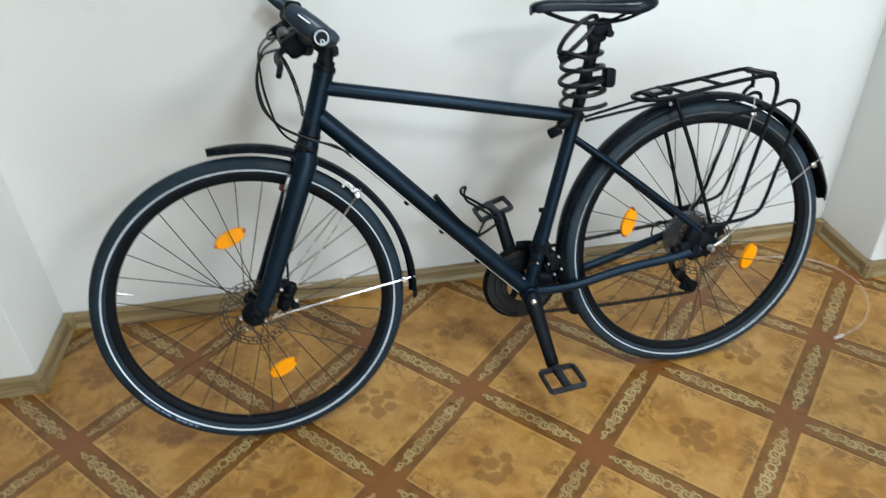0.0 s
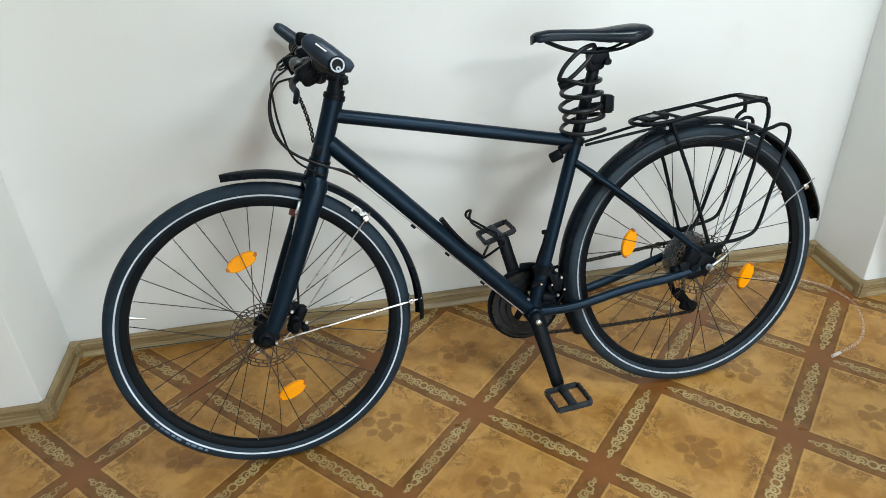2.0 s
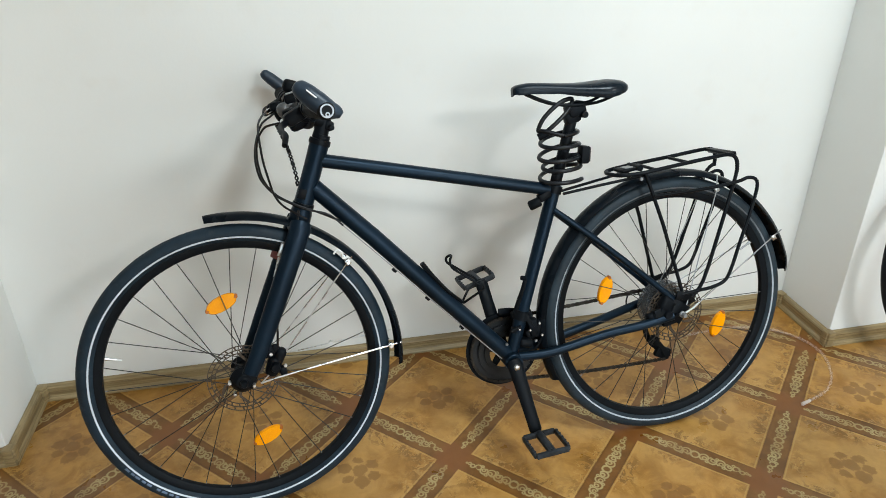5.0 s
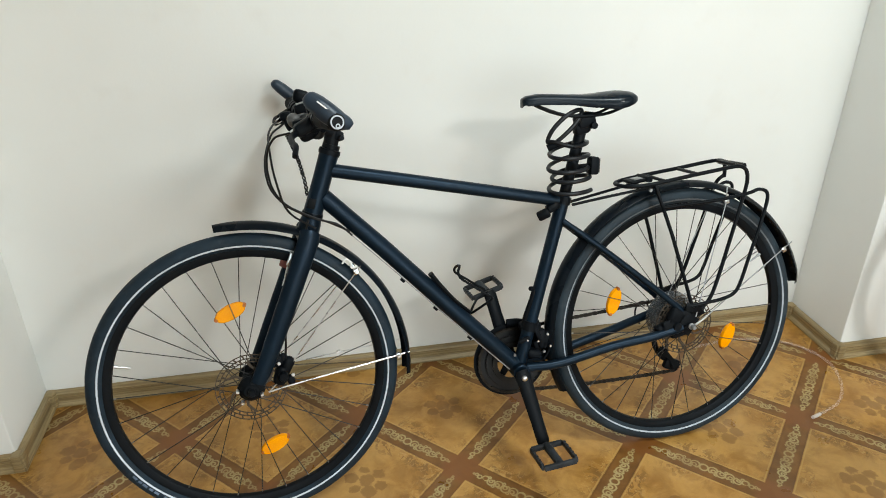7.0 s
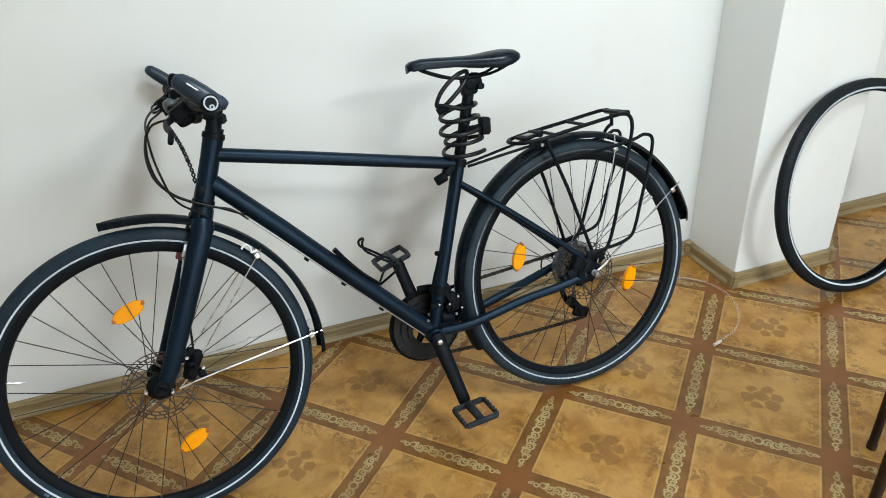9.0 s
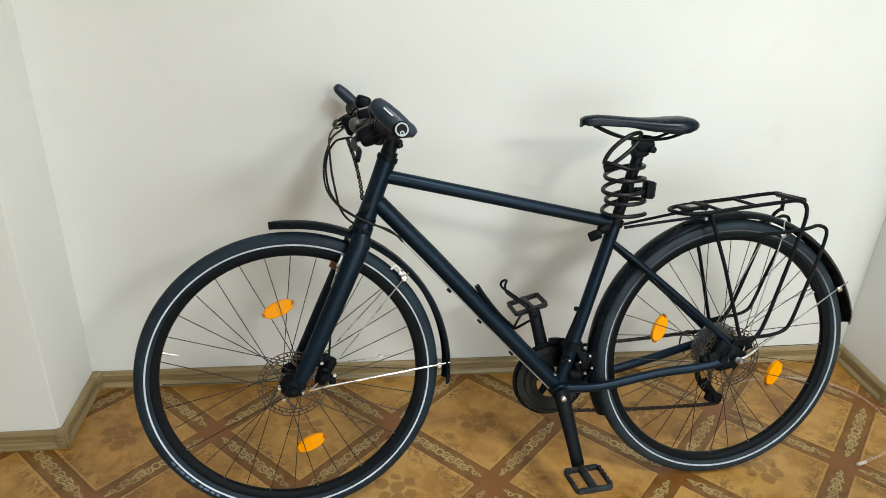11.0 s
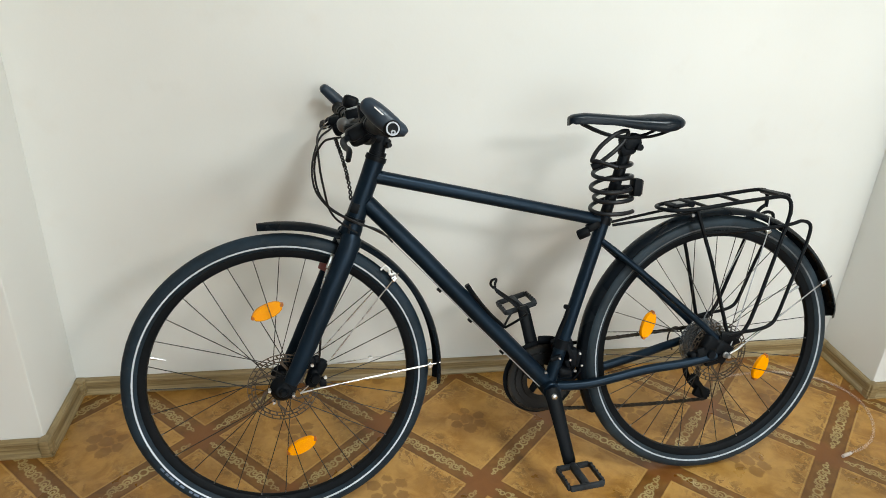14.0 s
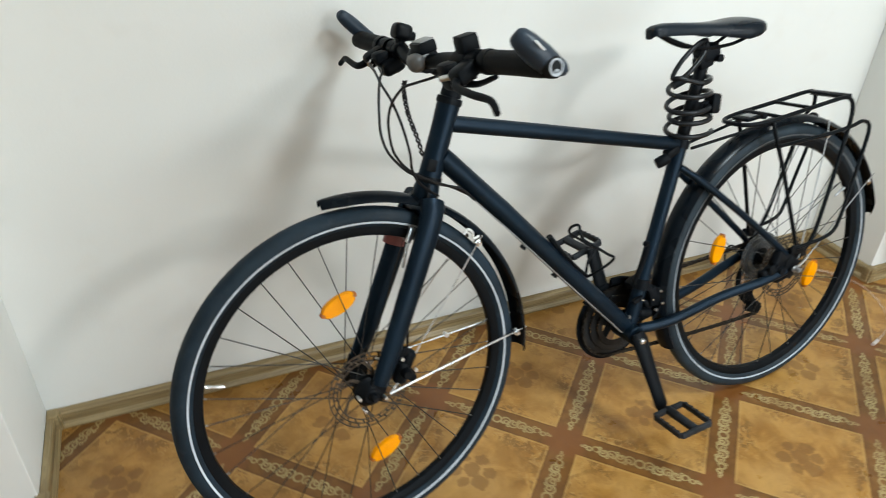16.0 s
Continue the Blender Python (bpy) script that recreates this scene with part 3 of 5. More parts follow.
def build_wheel(name, c, fix, label, hub_half, spokes, phase, reflectors, valve_at, disc_z):
    major, place = WHEEL_R - TYRE_R, fix

    def fix(shape):
        return place(moved(shape, lambda p: Vector((c.x + (p.x - c.x) * TRIM, c.y + (p.y - c.y) * TRIM, p.z))))

    rim = [(0.3175, -0.0115), (0.319, -0.0095), (0.3165, 0.0), (0.319, 0.0095), (0.3175, 0.0115), (0.307, 0.0112), (0.2985, 0.0075), (0.2965, 0.0),
           (0.2985, -0.0075), (0.307, -0.0112)]
    wheel = part(name, fix(lathe(rim, c, Z, 96, True)), BLACK, bike, label)
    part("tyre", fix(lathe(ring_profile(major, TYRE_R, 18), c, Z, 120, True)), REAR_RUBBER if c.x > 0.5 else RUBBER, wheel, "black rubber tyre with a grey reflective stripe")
    for s in (1, -1):
        band = [(0.3238, s * 0.01825), (0.3274, s * 0.01965), (0.3272, s * 0.0203), (0.3235, s * 0.0189)]
        part("reflective_stripe", fix(lathe(band, c, Z, 120, True)), REAR_STRIPE if c.x > 0.5 else STRIPE, wheel, "pale grey reflective stripe")
    if c.x < 0.5:
        for a, w in ((-147, 0.012), (-144.2, 0.009), (-141.8, 0.013), (-138.8, 0.010), (-136.2, 0.012), (-132.0, 0.009), (-129.4, 0.013), (-126.5, 0.010), (-124.0, 0.008)):
            part("sidewall_print", fix(block(polar(c, 0.3330, a, 0.0197), (0.0050, w, 0.0018), (0, 4, a), bevel=0.1)), PRINT, wheel)
    flange = hub_half - 0.022
    prof = [(0.0, -hub_half - 0.012), (0.006, -hub_half - 0.012), (0.007, -hub_half), (0.013, -hub_half + 0.004), (0.014, -flange - 0.006), (0.027, -flange - 0.002),
            (0.027, -flange + 0.002), (0.016, -flange + 0.008), (0.0145, 0.0), (0.016, flange - 0.008), (0.027, flange - 0.002), (0.027, flange + 0.002),
            (0.014, flange + 0.006), (0.013, hub_half - 0.004), (0.007, hub_half), (0.006, hub_half + 0.012), (0.0, hub_half + 0.012)]
    part("hub", fix(lathe(prof, c, Z, 28)), BLACK, wheel)
    for i in range(spokes):
        s = 1 if i % 2 else -1
        cross = 1 if ((i + 1) // 2) % 2 else -1
        a = phase + 360 * i / spokes
        start = polar(c, 0.0255, a - cross * 58, s * flange)
        end = polar(c, 0.2985, a, s * 0.003)
        part("spoke", fix(rod(start, end, 0.00108, 6)), SPOKE, wheel)
        nipple = end + (start - end).normalized() * 0.007
        part("spoke_nipple", fix(rod(end, nipple, 0.0014, 6)), NIPPLE, wheel)
    for a, r, tilt in reflectors:
        p = polar(c, r, a)
        pill = []
        for z, k in ((-0.0065, 0.93), (-0.004, 1.0), (0.004, 1.0), (0.0065, 0.93)):
            for t in range(0, 360, 20):
                ct, st = math.cos(radians(t)), math.sin(radians(t))
                e = 0.85
                x, y = math.copysign(abs(ct) ** e, ct) * 0.0175 * k, math.copysign(abs(st) ** 0.95, st) * 0.036 * k
                q = Matrix.Rotation(radians(a + tilt), 4, "Z") @ Vector((x, y, z))
                pill.append(tuple(p + q))
        n = 18
        faces = [(k * n + j, k * n + (j + 1) % n, (k + 1) * n + (j + 1) % n, (k + 1) * n + j) for k in range(3) for j in range(n)]
        faces += [tuple(range(n))[::-1], tuple(range(3 * n, 4 * n))]
        part("spoke_reflector", fix((pill, faces)), AMBER, wheel, "amber plastic spoke reflector")
        turn = Matrix.Rotation(radians(a + tilt), 4, "Z")
        for e in (1, -1):
            part("reflector_clip", fix(lathe([(0.0, 0.0070), (0.0038, 0.0070), (0.0048, 0.0040), (0.0048, -0.0050), (0.0, -0.0050)], p + turn @ Vector((0, e * 0.0350, 0)), Z, 12)), CLIP, wheel, "darker amber fixing clip")
    v0, v1 = polar(c, 0.2965, valve_at), polar(c, 0.262, valve_at)
    part("valve", fix(tube([v0, v0.lerp(v1, 0.25), v0.lerp(v1, 0.3), v0.lerp(v1, 0.8), v1], [0.0042, 0.0042, 0.0028, 0.0028, 0.0022], 8)), STEEL if c.x < 0.5 else STAYM, wheel, "bright steel valve stem")
    # brake disc: outer ring with slots, arms and carrier
    th = 0.0009
    rings = []
    for r0, r1 in ((0.0782, 0.0802), (0.0695, 0.0715), (0.0615, 0.0635)):
        rings.append(lathe([(r0, disc_z - th), (r1, disc_z - th), (r1, disc_z + th), (r0, disc_z + th)], c, Z, 72, True))
    for i in range(48):
        a = 360 * i / 48
        rings.append(block(polar(c, 0.0735 if i % 2 else 0.0665, a, disc_z), (0.0090 if i % 2 else 0.0080, 0.0034, 2 * th), (0, 0, a + 20), bevel=0))
    for i in range(6):
        a = 60 * i
        rings.append(tube([polar(c, 0.022, a, disc_z), polar(c, 0.044, a + 14, disc_z), polar(c, 0.0625, a + 34, disc_z)], [0.0055, 0.0042, 0.0040], 4, squash=(Z, 0.22)))
    rings.append(lathe([(0.014, disc_z - th), (0.026, disc_z - th), (0.026, disc_z + th), (0.014, disc_z + th)], c, Z, 36, True))
    part("brake_disc", fix(join(*rings)), DULL, wheel, "worn steel brake disc", 30)
    for i in range(6):
        part("disc_bolt", fix(lathe([(0.0, disc_z + 0.0035), (0.0035, disc_z + 0.0035), (0.0038, disc_z)], polar(c, 0.021, 60 * i + 10), Z, 8)), STEEL, wheel)
    return wheel


front_wheel = build_wheel("front_wheel", FRONT, steered, "front wheel with black rim, thin spokes and amber reflectors", 0.052, 32, -1.6,
                          ((98.4, 0.1735, 14), (-78.2, 0.1785, 12)), 163.2, 0.041)
rear_wheel = build_wheel("rear_wheel", REAR, lambda s: s, "rear wheel with black rim, thin spokes and amber reflectors", 0.066, 32, 11.45,
                         ((158.5, 0.1895, 3), (-24.3, 0.1830, 0)), 30.0, 0.050)

# frame tubes
BB = Vector((0.627, 0.270, 0))
SEAT_TOP = Vector((0.758, 0.703, 0))
bike_frame = part("frame", join(tube([HEAD_LOW, HEAD_LOW.lerp(HEAD_TOP, 0.3), HEAD_LOW.lerp(HEAD_TOP, 0.7), HEAD_TOP], [0.0220, 0.0210, 0.0210, 0.0220], 24)), NAVY, bike,
             "dark navy satin painted frame")
part("top_tube", tube([(0.199, 0.8125, 0), (0.40, 0.769, 0), (0.60, 0.725, 0), (0.764, 0.689, 0)], [0.0155, 0.0152, 0.0150, 0.0150], 20), NAVY, bike_frame)
part("down_tube", tube([(0.180, 0.7545, 0), (0.304, 0.6255, 0), (0.461, 0.454, 0), (0.62, 0.284, 0)], [0.0200, 0.0205, 0.0205, 0.0200], 22), NAVY, bike_frame)
part("seat_tube", tube([BB, BB.lerp(SEAT_TOP, 0.5), SEAT_TOP], [0.0168, 0.0162, 0.0165], 20), NAVY, bike_frame)
part("bottom_bracket_shell", lathe([(0.0, -0.036), (0.020, -0.036), (0.0225, -0.034), (0.0225, 0.034), (0.020, 0.036), (0.0, 0.036)], BB, Z, 28), NAVY, bike_frame)
for s in (1, -1):
    part("seat_stay", tube(smooth_path([(0.750, 0.642, s * 0.010), (0.80, 0.603, s * 0.030), (0.90, 0.521, s * 0.046), (1.03, 0.409, s * 0.060), (1.064, 0.374, s * 0.066)], 4), 0.0082, 12), NAVY, bike_frame)
    part("chain_stay", tube(smooth_path([(0.645, 0.278, s * 0.020), (0.73, 0.283, s * 0.034), (0.870, 0.311, s * 0.042), (0.970, 0.328, s * 0.060), (1.050, 0.345, s * 0.068)], 4),
                            [0.0125, 0.0112], 12), NAVY, bike_frame)
    part("dropout", join(block((1.064, 0.354, s * 0.070), (0.042, 0.052, 0.007), (0, 0, -35)), block((1.085, 0.378, s * 0.070), (0.050, 0.020, 0.006), (0, 0, 20))), BLACK, bike_frame)
part("dropout_gusset", join(block((1.036, 0.357, 0.067), (0.074, 0.040, 0.008), (0, 0, 18), bevel=0.3), block((1.060, 0.366, 0.068), (0.040, 0.050, 0.010), (0, 0, -30), bevel=0.3)), BLACK, bike_frame, "black gusset plate between the stays")
part("seat_clamp", lathe([(0.0168, -0.009), (0.0195, -0.009), (0.0200, 0.0), (0.0195, 0.009), (0.0168, 0.009)], SEAT_TOP - Vector((0.003, 0.010, 0)), SEAT_TOP - BB, 24, True), BLACK, bike_frame)
axis_head = (HEAD_TOP - HEAD_LOW).normalized()
for p, s in ((HEAD_TOP, 1), (HEAD_LOW, -1)):
    part("headset_cup", lathe([(0.0, 0.0), (0.0235, 0.0), (0.0245, s * 0.004), (0.0235, s * 0.012), (0.0, s * 0.013)], p, axis_head, 24), BLACK, bike_frame)
for t in (0.2, 0.45, 0.72):
    p = Vector((0.30, 0.620, 0)).lerp(Vector((0.60, 0.300, 0)), t) + Vector((-0.0145, -0.0145, 0.008))
    part("cable_guide", block(p, (0.012, 0.007, 0.008), (0, 0, -46)), BLACK, bike_frame)
part("gear_cable", tube([(0.236, 0.664, 0.018), (0.330, 0.566, 0.020), (0.430, 0.458, 0.020), (0.520, 0.362, 0.020), (0.600, 0.278, 0.014)], 0.0014, 6), STAYM, bike_frame, "thin steel gear cable")
part("frame_badge", block((0.153, 0.745, 0.0215), (0.018, 0.022, 0.002), (0, 0, -20)), PLASTIC, bike_frame)

# fork
fork = part("fork", steered(join(lathe([(0.0, -0.022), (0.020, -0.022), (0.025, -0.012), (0.0245, 0.010), (0.022, 0.022), (0.0, 0.024)], (0.143, 0.690, 0), axis_head, 24),
                                 block((0.137, 0.668, 0), (0.045, 0.034, 0.105), (0, 0, -20), bevel=0.35, segments=3))), NAVY, bike, "dark navy front fork with thick straight blades")
for s in (1, -1):
    leg = smooth_path([(0.140, 0.682, s * 0.036), (0.124, 0.645, s * 0.049), (0.067, 0.520, s * 0.055), (0.013, 0.405, s * 0.058), (-0.010, 0.362, s * 0.060)], 5)
    part("fork_blade", steered(tube(leg, [0.0235, 0.0235, 0.0235, 0.0235, 0.023, 0.023, 0.023, 0.0225, 0.0225, 0.022, 0.022, 0.0215, 0.021, 0.0205, 0.0195, 0.019, 0.0185, 0.018, 0.0175, 0.017, 0.016], 18,
                                    squash=(Z, 0.68))), NAVY, fork)
    part("fork_end", steered(block((-0.015, 0.352, s * 0.060), (0.034, 0.040, 0.009), (0, 0, -25))), BLACK, fork)
part("axle_nut", steered(lathe([(0.0, 0.082), (0.006, 0.082), (0.0085, 0.078), (0.0085, 0.068), (0.012, 0.066), (0.012, 0.0645), (0.0, 0.0645)], FRONT, Z, 12)), BLACK, fork)
for q in ((0.021, -0.008), (-0.030, 0.008), (-0.022, -0.020)):
    part("axle_bolt", steered(lathe([(0.0, 0.078), (0.0034, 0.078), (0.0036, 0.064), (0.0, 0.064)], FRONT + Vector((q[0], q[1], 0)), Z, 10)), STEEL, fork)
part("hub_cap", steered(lathe([(0.0, 0.066), (0.016, 0.066), (0.021, 0.062), (0.024, 0.054), (0.030, 0.048), (0.030, 0.044), (0.0, 0.044)], FRONT, Z, 24)), BLACK, fork)
part("fork_sticker", steered(tube([(0.0990, 0.606, -0.0505), (0.0915, 0.588, -0.051)], 0.0240, 18, squash=(Z, 0.70))), REDB, fork, "dull red band round the fork blade")
part("brake_hose_clip", steered(join(block((0.092, 0.628, 0.030), (0.010, 0.030, 0.008), (0, 0, -24)), rod((0.085, 0.612, 0.030), (0.070, 0.570, 0.034), 0.0028))), STEEL, fork, "bright steel hose clip")
caliper = part("front_brake_caliper", steered(join(block((0.042, 0.366, 0.046), (0.030, 0.048, 0.030), (0, 0, -22), bevel=0.42, segments=3), block((0.056, 0.384, 0.044), (0.026, 0.050, 0.026), (0, 0, -30), bevel=0.42, segments=3),
                                                   block((0.034, 0.404, 0.048), (0.030, 0.030, 0.022), (0, 0, 12), bevel=0.4), block((0.062, 0.352, 0.046), (0.018, 0.024, 0.022), (0, 0, 18), bevel=0.42), block((0.050, 0.410, 0.050), (0.014, 0.020, 0.014), (0, 0, -14), bevel=0.4),
                                                   lathe([(0.0, 0.018), (0.009, 0.018), (0.011, 0.014), (0.011, 0.0)], (0.046, 0.370, 0.056), Z, 14))), PLASTIC, fork, "black disc brake caliper")
for p in ((0.068, 0.368, 0.058), (0.040, 0.402, 0.062)):
    part("bolt", steered(lathe([(0.0, 0.004), (0.0038, 0.004), (0.0042, 0.0), (0.0, -0.004)], p, Z, 8)), STEEL, caliper)
part("brake_hose", steered(tube(smooth_path([(0.056, 0.404, 0.050), (0.060, 0.440, 0.052), (0.064, 0.474, 0.052), (0.080, 0.540, 0.046), (0.118, 0.640, 0.040), (0.140, 0.712, 0.028)], 6), 0.0026, 8)), CABLE, fork)


# mudguards
def mudguard(c, r0, r1, a0, a1, half, tip, power=1):
    """A curved channel section swept round the wheel; the end at a0 narrows over the last tip degrees."""
    n, prof = 64, []
    for k in range(9):
        t = -1 + 2 * k / 8
        prof.append((0.010 * (1 - t * t) - (0.004 if abs(t) > 0.95 else 0), t))
    inner = [(h - 0.0016, t * 0.97) for h, t in prof[::-1]]
    sec = prof + inner
    m, verts, faces = len(sec), [], []
    for i in range(n + 1):
        a, r = a0 + (a1 - a0) * i / n, r1 + (r0 - r1) * (1 - i / n) ** power
        w = half * min(1.0, 0.45 + 0.55 * abs(a - a0) / tip)
        verts += [tuple(polar(c, r + h, a, t * w)) for h, t in sec]
    for i in range(n):
        for j in range(m):
            faces.append((i * m + j, i * m + (j + 1) % m, (i + 1) * m + (j + 1) % m, (i + 1) * m + j))
    faces += [tuple(range(m))[::-1], tuple(n * m + j for j in range(m))]
    return verts, faces


guard_f = part("front_mudguard", steered(mudguard(FRONT, 0.3625, 0.3705, 95.8, -6.5, 0.026, 6)), GUARD, bike, "glossy black plastic front mudguard")
guard_r = part("rear_mudguard", mudguard(REAR, 0.3680, 0.3535, 8.5, 205.0, 0.027, 5, 3), GUARD, bike, "glossy black plastic rear mudguard")
for s in (1, -1):
    part("stay", steered(tube([(0.010, 0.336, s * 0.060), (0.051, 0.343, s * 0.060), (0.322, 0.358, s * 0.024), (0.348, 0.3595, s * 0.020)] if s > 0 else [(0.010, 0.346, -0.060), (0.186, 0.364, -0.040), (0.336, 0.380, -0.022)], 0.0023 if s > 0 else 0.0016, 8)), STEEL, guard_f, "bright steel mudguard stay")
    part("stay", steered(tube([(0.012, 0.336, s * 0.058), (0.036, 0.356, s * 0.056), (0.234, 0.577, s * 0.028), (0.247, 0.591, s * 0.026)], 0.0015, 8)), STEEL, guard_f, "bright steel mudguard stay")
    for p in ((0.320, 0.358), (0.236, 0.579)):
        part("stay_clip", steered(join(block((p[0], p[1], s * 0.026), (0.012, 0.013, 0.009), (0, 0, 30)), lathe([(0, 0.008), (0.004, 0.008), (0.004, 0)], (p[0], p[1], s * 0.028) if s > 0 else (p[0], p[1], s * 0.036), Z, 8))), STEEL, guard_f)
    part("stay", tube([(1.078, 0.352, s * 0.078), (1.100, 0.361, s * 0.078), (1.367, 0.508, s * 0.028), (1.396, 0.524, s * 0.024)], 0.0016, 8), STAYM, guard_r, "bright steel mudguard stay")
    if s > 0:
        part("stay_sleeve", tube([(1.080, 0.353, 0.080), (1.100, 0.361, 0.0785), (1.122, 0.373, 0.0735)], 0.0030, 10), STEEL, guard_r, "bright steel sleeve on the stay")
    part("stay", tube([(1.085, 0.372, s * 0.074), (1.186, 0.650, s * 0.032), (1.190, 0.690, s * 0.028)], 0.0015, 8), STAYM, guard_r, "bright steel mudguard stay")
    for p in ((1.367, 0.508), (1.188, 0.655)):
        part("stay_clip", block((p[0], p[1], s * 0.030), (0.012, 0.015, 0.009), (0, 0, 25)), STEEL, guard_r)
part("guard_bracket", steered(tube(smooth_path([(0.206, 0.602, 0.027), (0.215, 0.611, 0.0275), (0.225, 0.602, 0.028), (0.226, 0.590, 0.028), (0.239, 0.592, 0.027)], 5), 0.0026, 8)), WHITE, guard_f, "white bent mudguard bracket")
part("stay_nut", steered(lathe([(0.0, -0.005), (0.0055, -0.005), (0.0055, 0.005), (0.0, 0.005)], (0.186, 0.364, -0.040), Z, 6)), STEEL, guard_f)
part("guard_bracket", block((0.905, 0.665, 0.020), (0.030, 0.010, 0.005), (0, 0, 38)), PLASTIC, guard_r)

# luggage rack
rack = part("luggage_rack", join(tube(smooth_path([(1.222, 0.700, 0.062), (1.222, 0.730, 0.058), (1.203, 0.744, 0.054), (1.147, 0.740, 0.053), (1.038, 0.728, 0.053), (0.966, 0.719, 0.050), (0.915, 0.716, 0.036),
                                                   (0.900, 0.717, 0.0), (0.915, 0.718, -0.036), (0.968, 0.724, -0.048), (1.094, 0.736, -0.052), (1.210, 0.747, -0.054), (1.236, 0.735, -0.056), (1.240, 0.700, -0.060)], 6), 0.0050, 10)),
            BLACK, bike, "black tubular steel luggage rack")
for s in (1, -1):
    low = [(0.994, 0.660, 0.058), (1.070, 0.663, 0.060), (1.150, 0.667, 0.062), (1.222, 0.676, 0.066), (1.254, 0.684, 0.069), (1.275, 0.668, 0.073), (1.260, 0.607, 0.076), (1.228, 0.520, 0.080), (1.204, 0.452, 0.082), (1.186, 0.424, 0.082), (1.150, 0.412, 0.081),
           (1.108, 0.408, 0.080), (1.070, 0.402, 0.076)]
    part("side_loop", tube(smooth_path([(x, y, s * z) for x, y, z in low], 5), 0.0045, 10), BLACK, rack)
    part("front_leg", tube([(0.975, 0.718, s * 0.050), (1.019, 0.590, s * 0.060), (1.072, 0.405, s * 0.074)], 0.0048, 10), BLACK, rack)
    part("rear_leg", tube(smooth_path([(1.222 if s > 0 else 1.238, 0.704, s * 0.061), (1.214, 0.677, s * 0.064), (1.175, 0.560, s * 0.070), (1.130, 0.432, s * 0.075), (1.098, 0.392, s * 0.076)], 4), 0.0048, 10), BLACK, rack)
    part("front_strut", tube([(0.772, 0.682, s * 0.016), (0.86, 0.695, s * 0.026), (0.982, 0.712, s * 0.042)], 0.0036, 8), BLACK, rack)
    part("foot_plate", block((1.078, 0.398, s * 0.077), (0.050, 0.022, 0.004), (0, 0, -10)), BLACK, rack)
for x, y in ((1.000, 0.7245), (1.090, 0.734), (1.205, 0.745)):
    part("cross_bar", rod((x, y, 0.052), (x + 0.004, y + 0.001, -0.052), 0.0042), BLACK, rack)
clip = part("spring_clip", join(block((0.950, 0.7245, 0.0), (0.050, 0.008, 0.050), (0, 0, 6), bevel=0.45, segments=3), lathe([(0, -0.030), (0.0075, -0.030), (0.0085, 0.0), (0.0075, 0.030), (0, 0.030)], (0.972, 0.728, 0), Z, 16)), PLASTIC, rack)
part("clip_label", block((0.948, 0.7295, 0.004), (0.022, 0.002, 0.026), (0, 0, 6)), GREY, clip, "worn grey patch on the clip")
for s in (1, -1):
    part("bolt", lathe([(0.0, s * 0.005), (0.0042, s * 0.005), (0.0045, 0.0), (0.0, -s * 0.004)], (0.9585, 0.7065, s * 0.056), Z, 8), NIPPLE, rack)
part("rear_plate", block((1.218, 0.744, 0.0), (0.012, 0.010, 0.108), (0, 0, 20)), BLACK, rack)

# saddle and seat post
post = part("seat_post", tube([SEAT_TOP - Vector((0.012, 0.04, 0)), SEAT_TOP, (0.806, 0.866, 0)], 0.0138, 20), BLACK, bike, "black seat post")
part("post_head", join(block((0.812, 0.880, 0), (0.048, 0.036, 0.044), (0, 0, 12), bevel=0.3), lathe([(0.0, -0.030), (0.008, -0.030), (0.008, 0.030), (0.0, 0.030)], (0.826, 0.868, 0), Z, 12),
                       block((0.804, 0.862, 0), (0.040, 0.030, 0.032), (0, 0, 16), bevel=0.3)), PLASTIC, post)


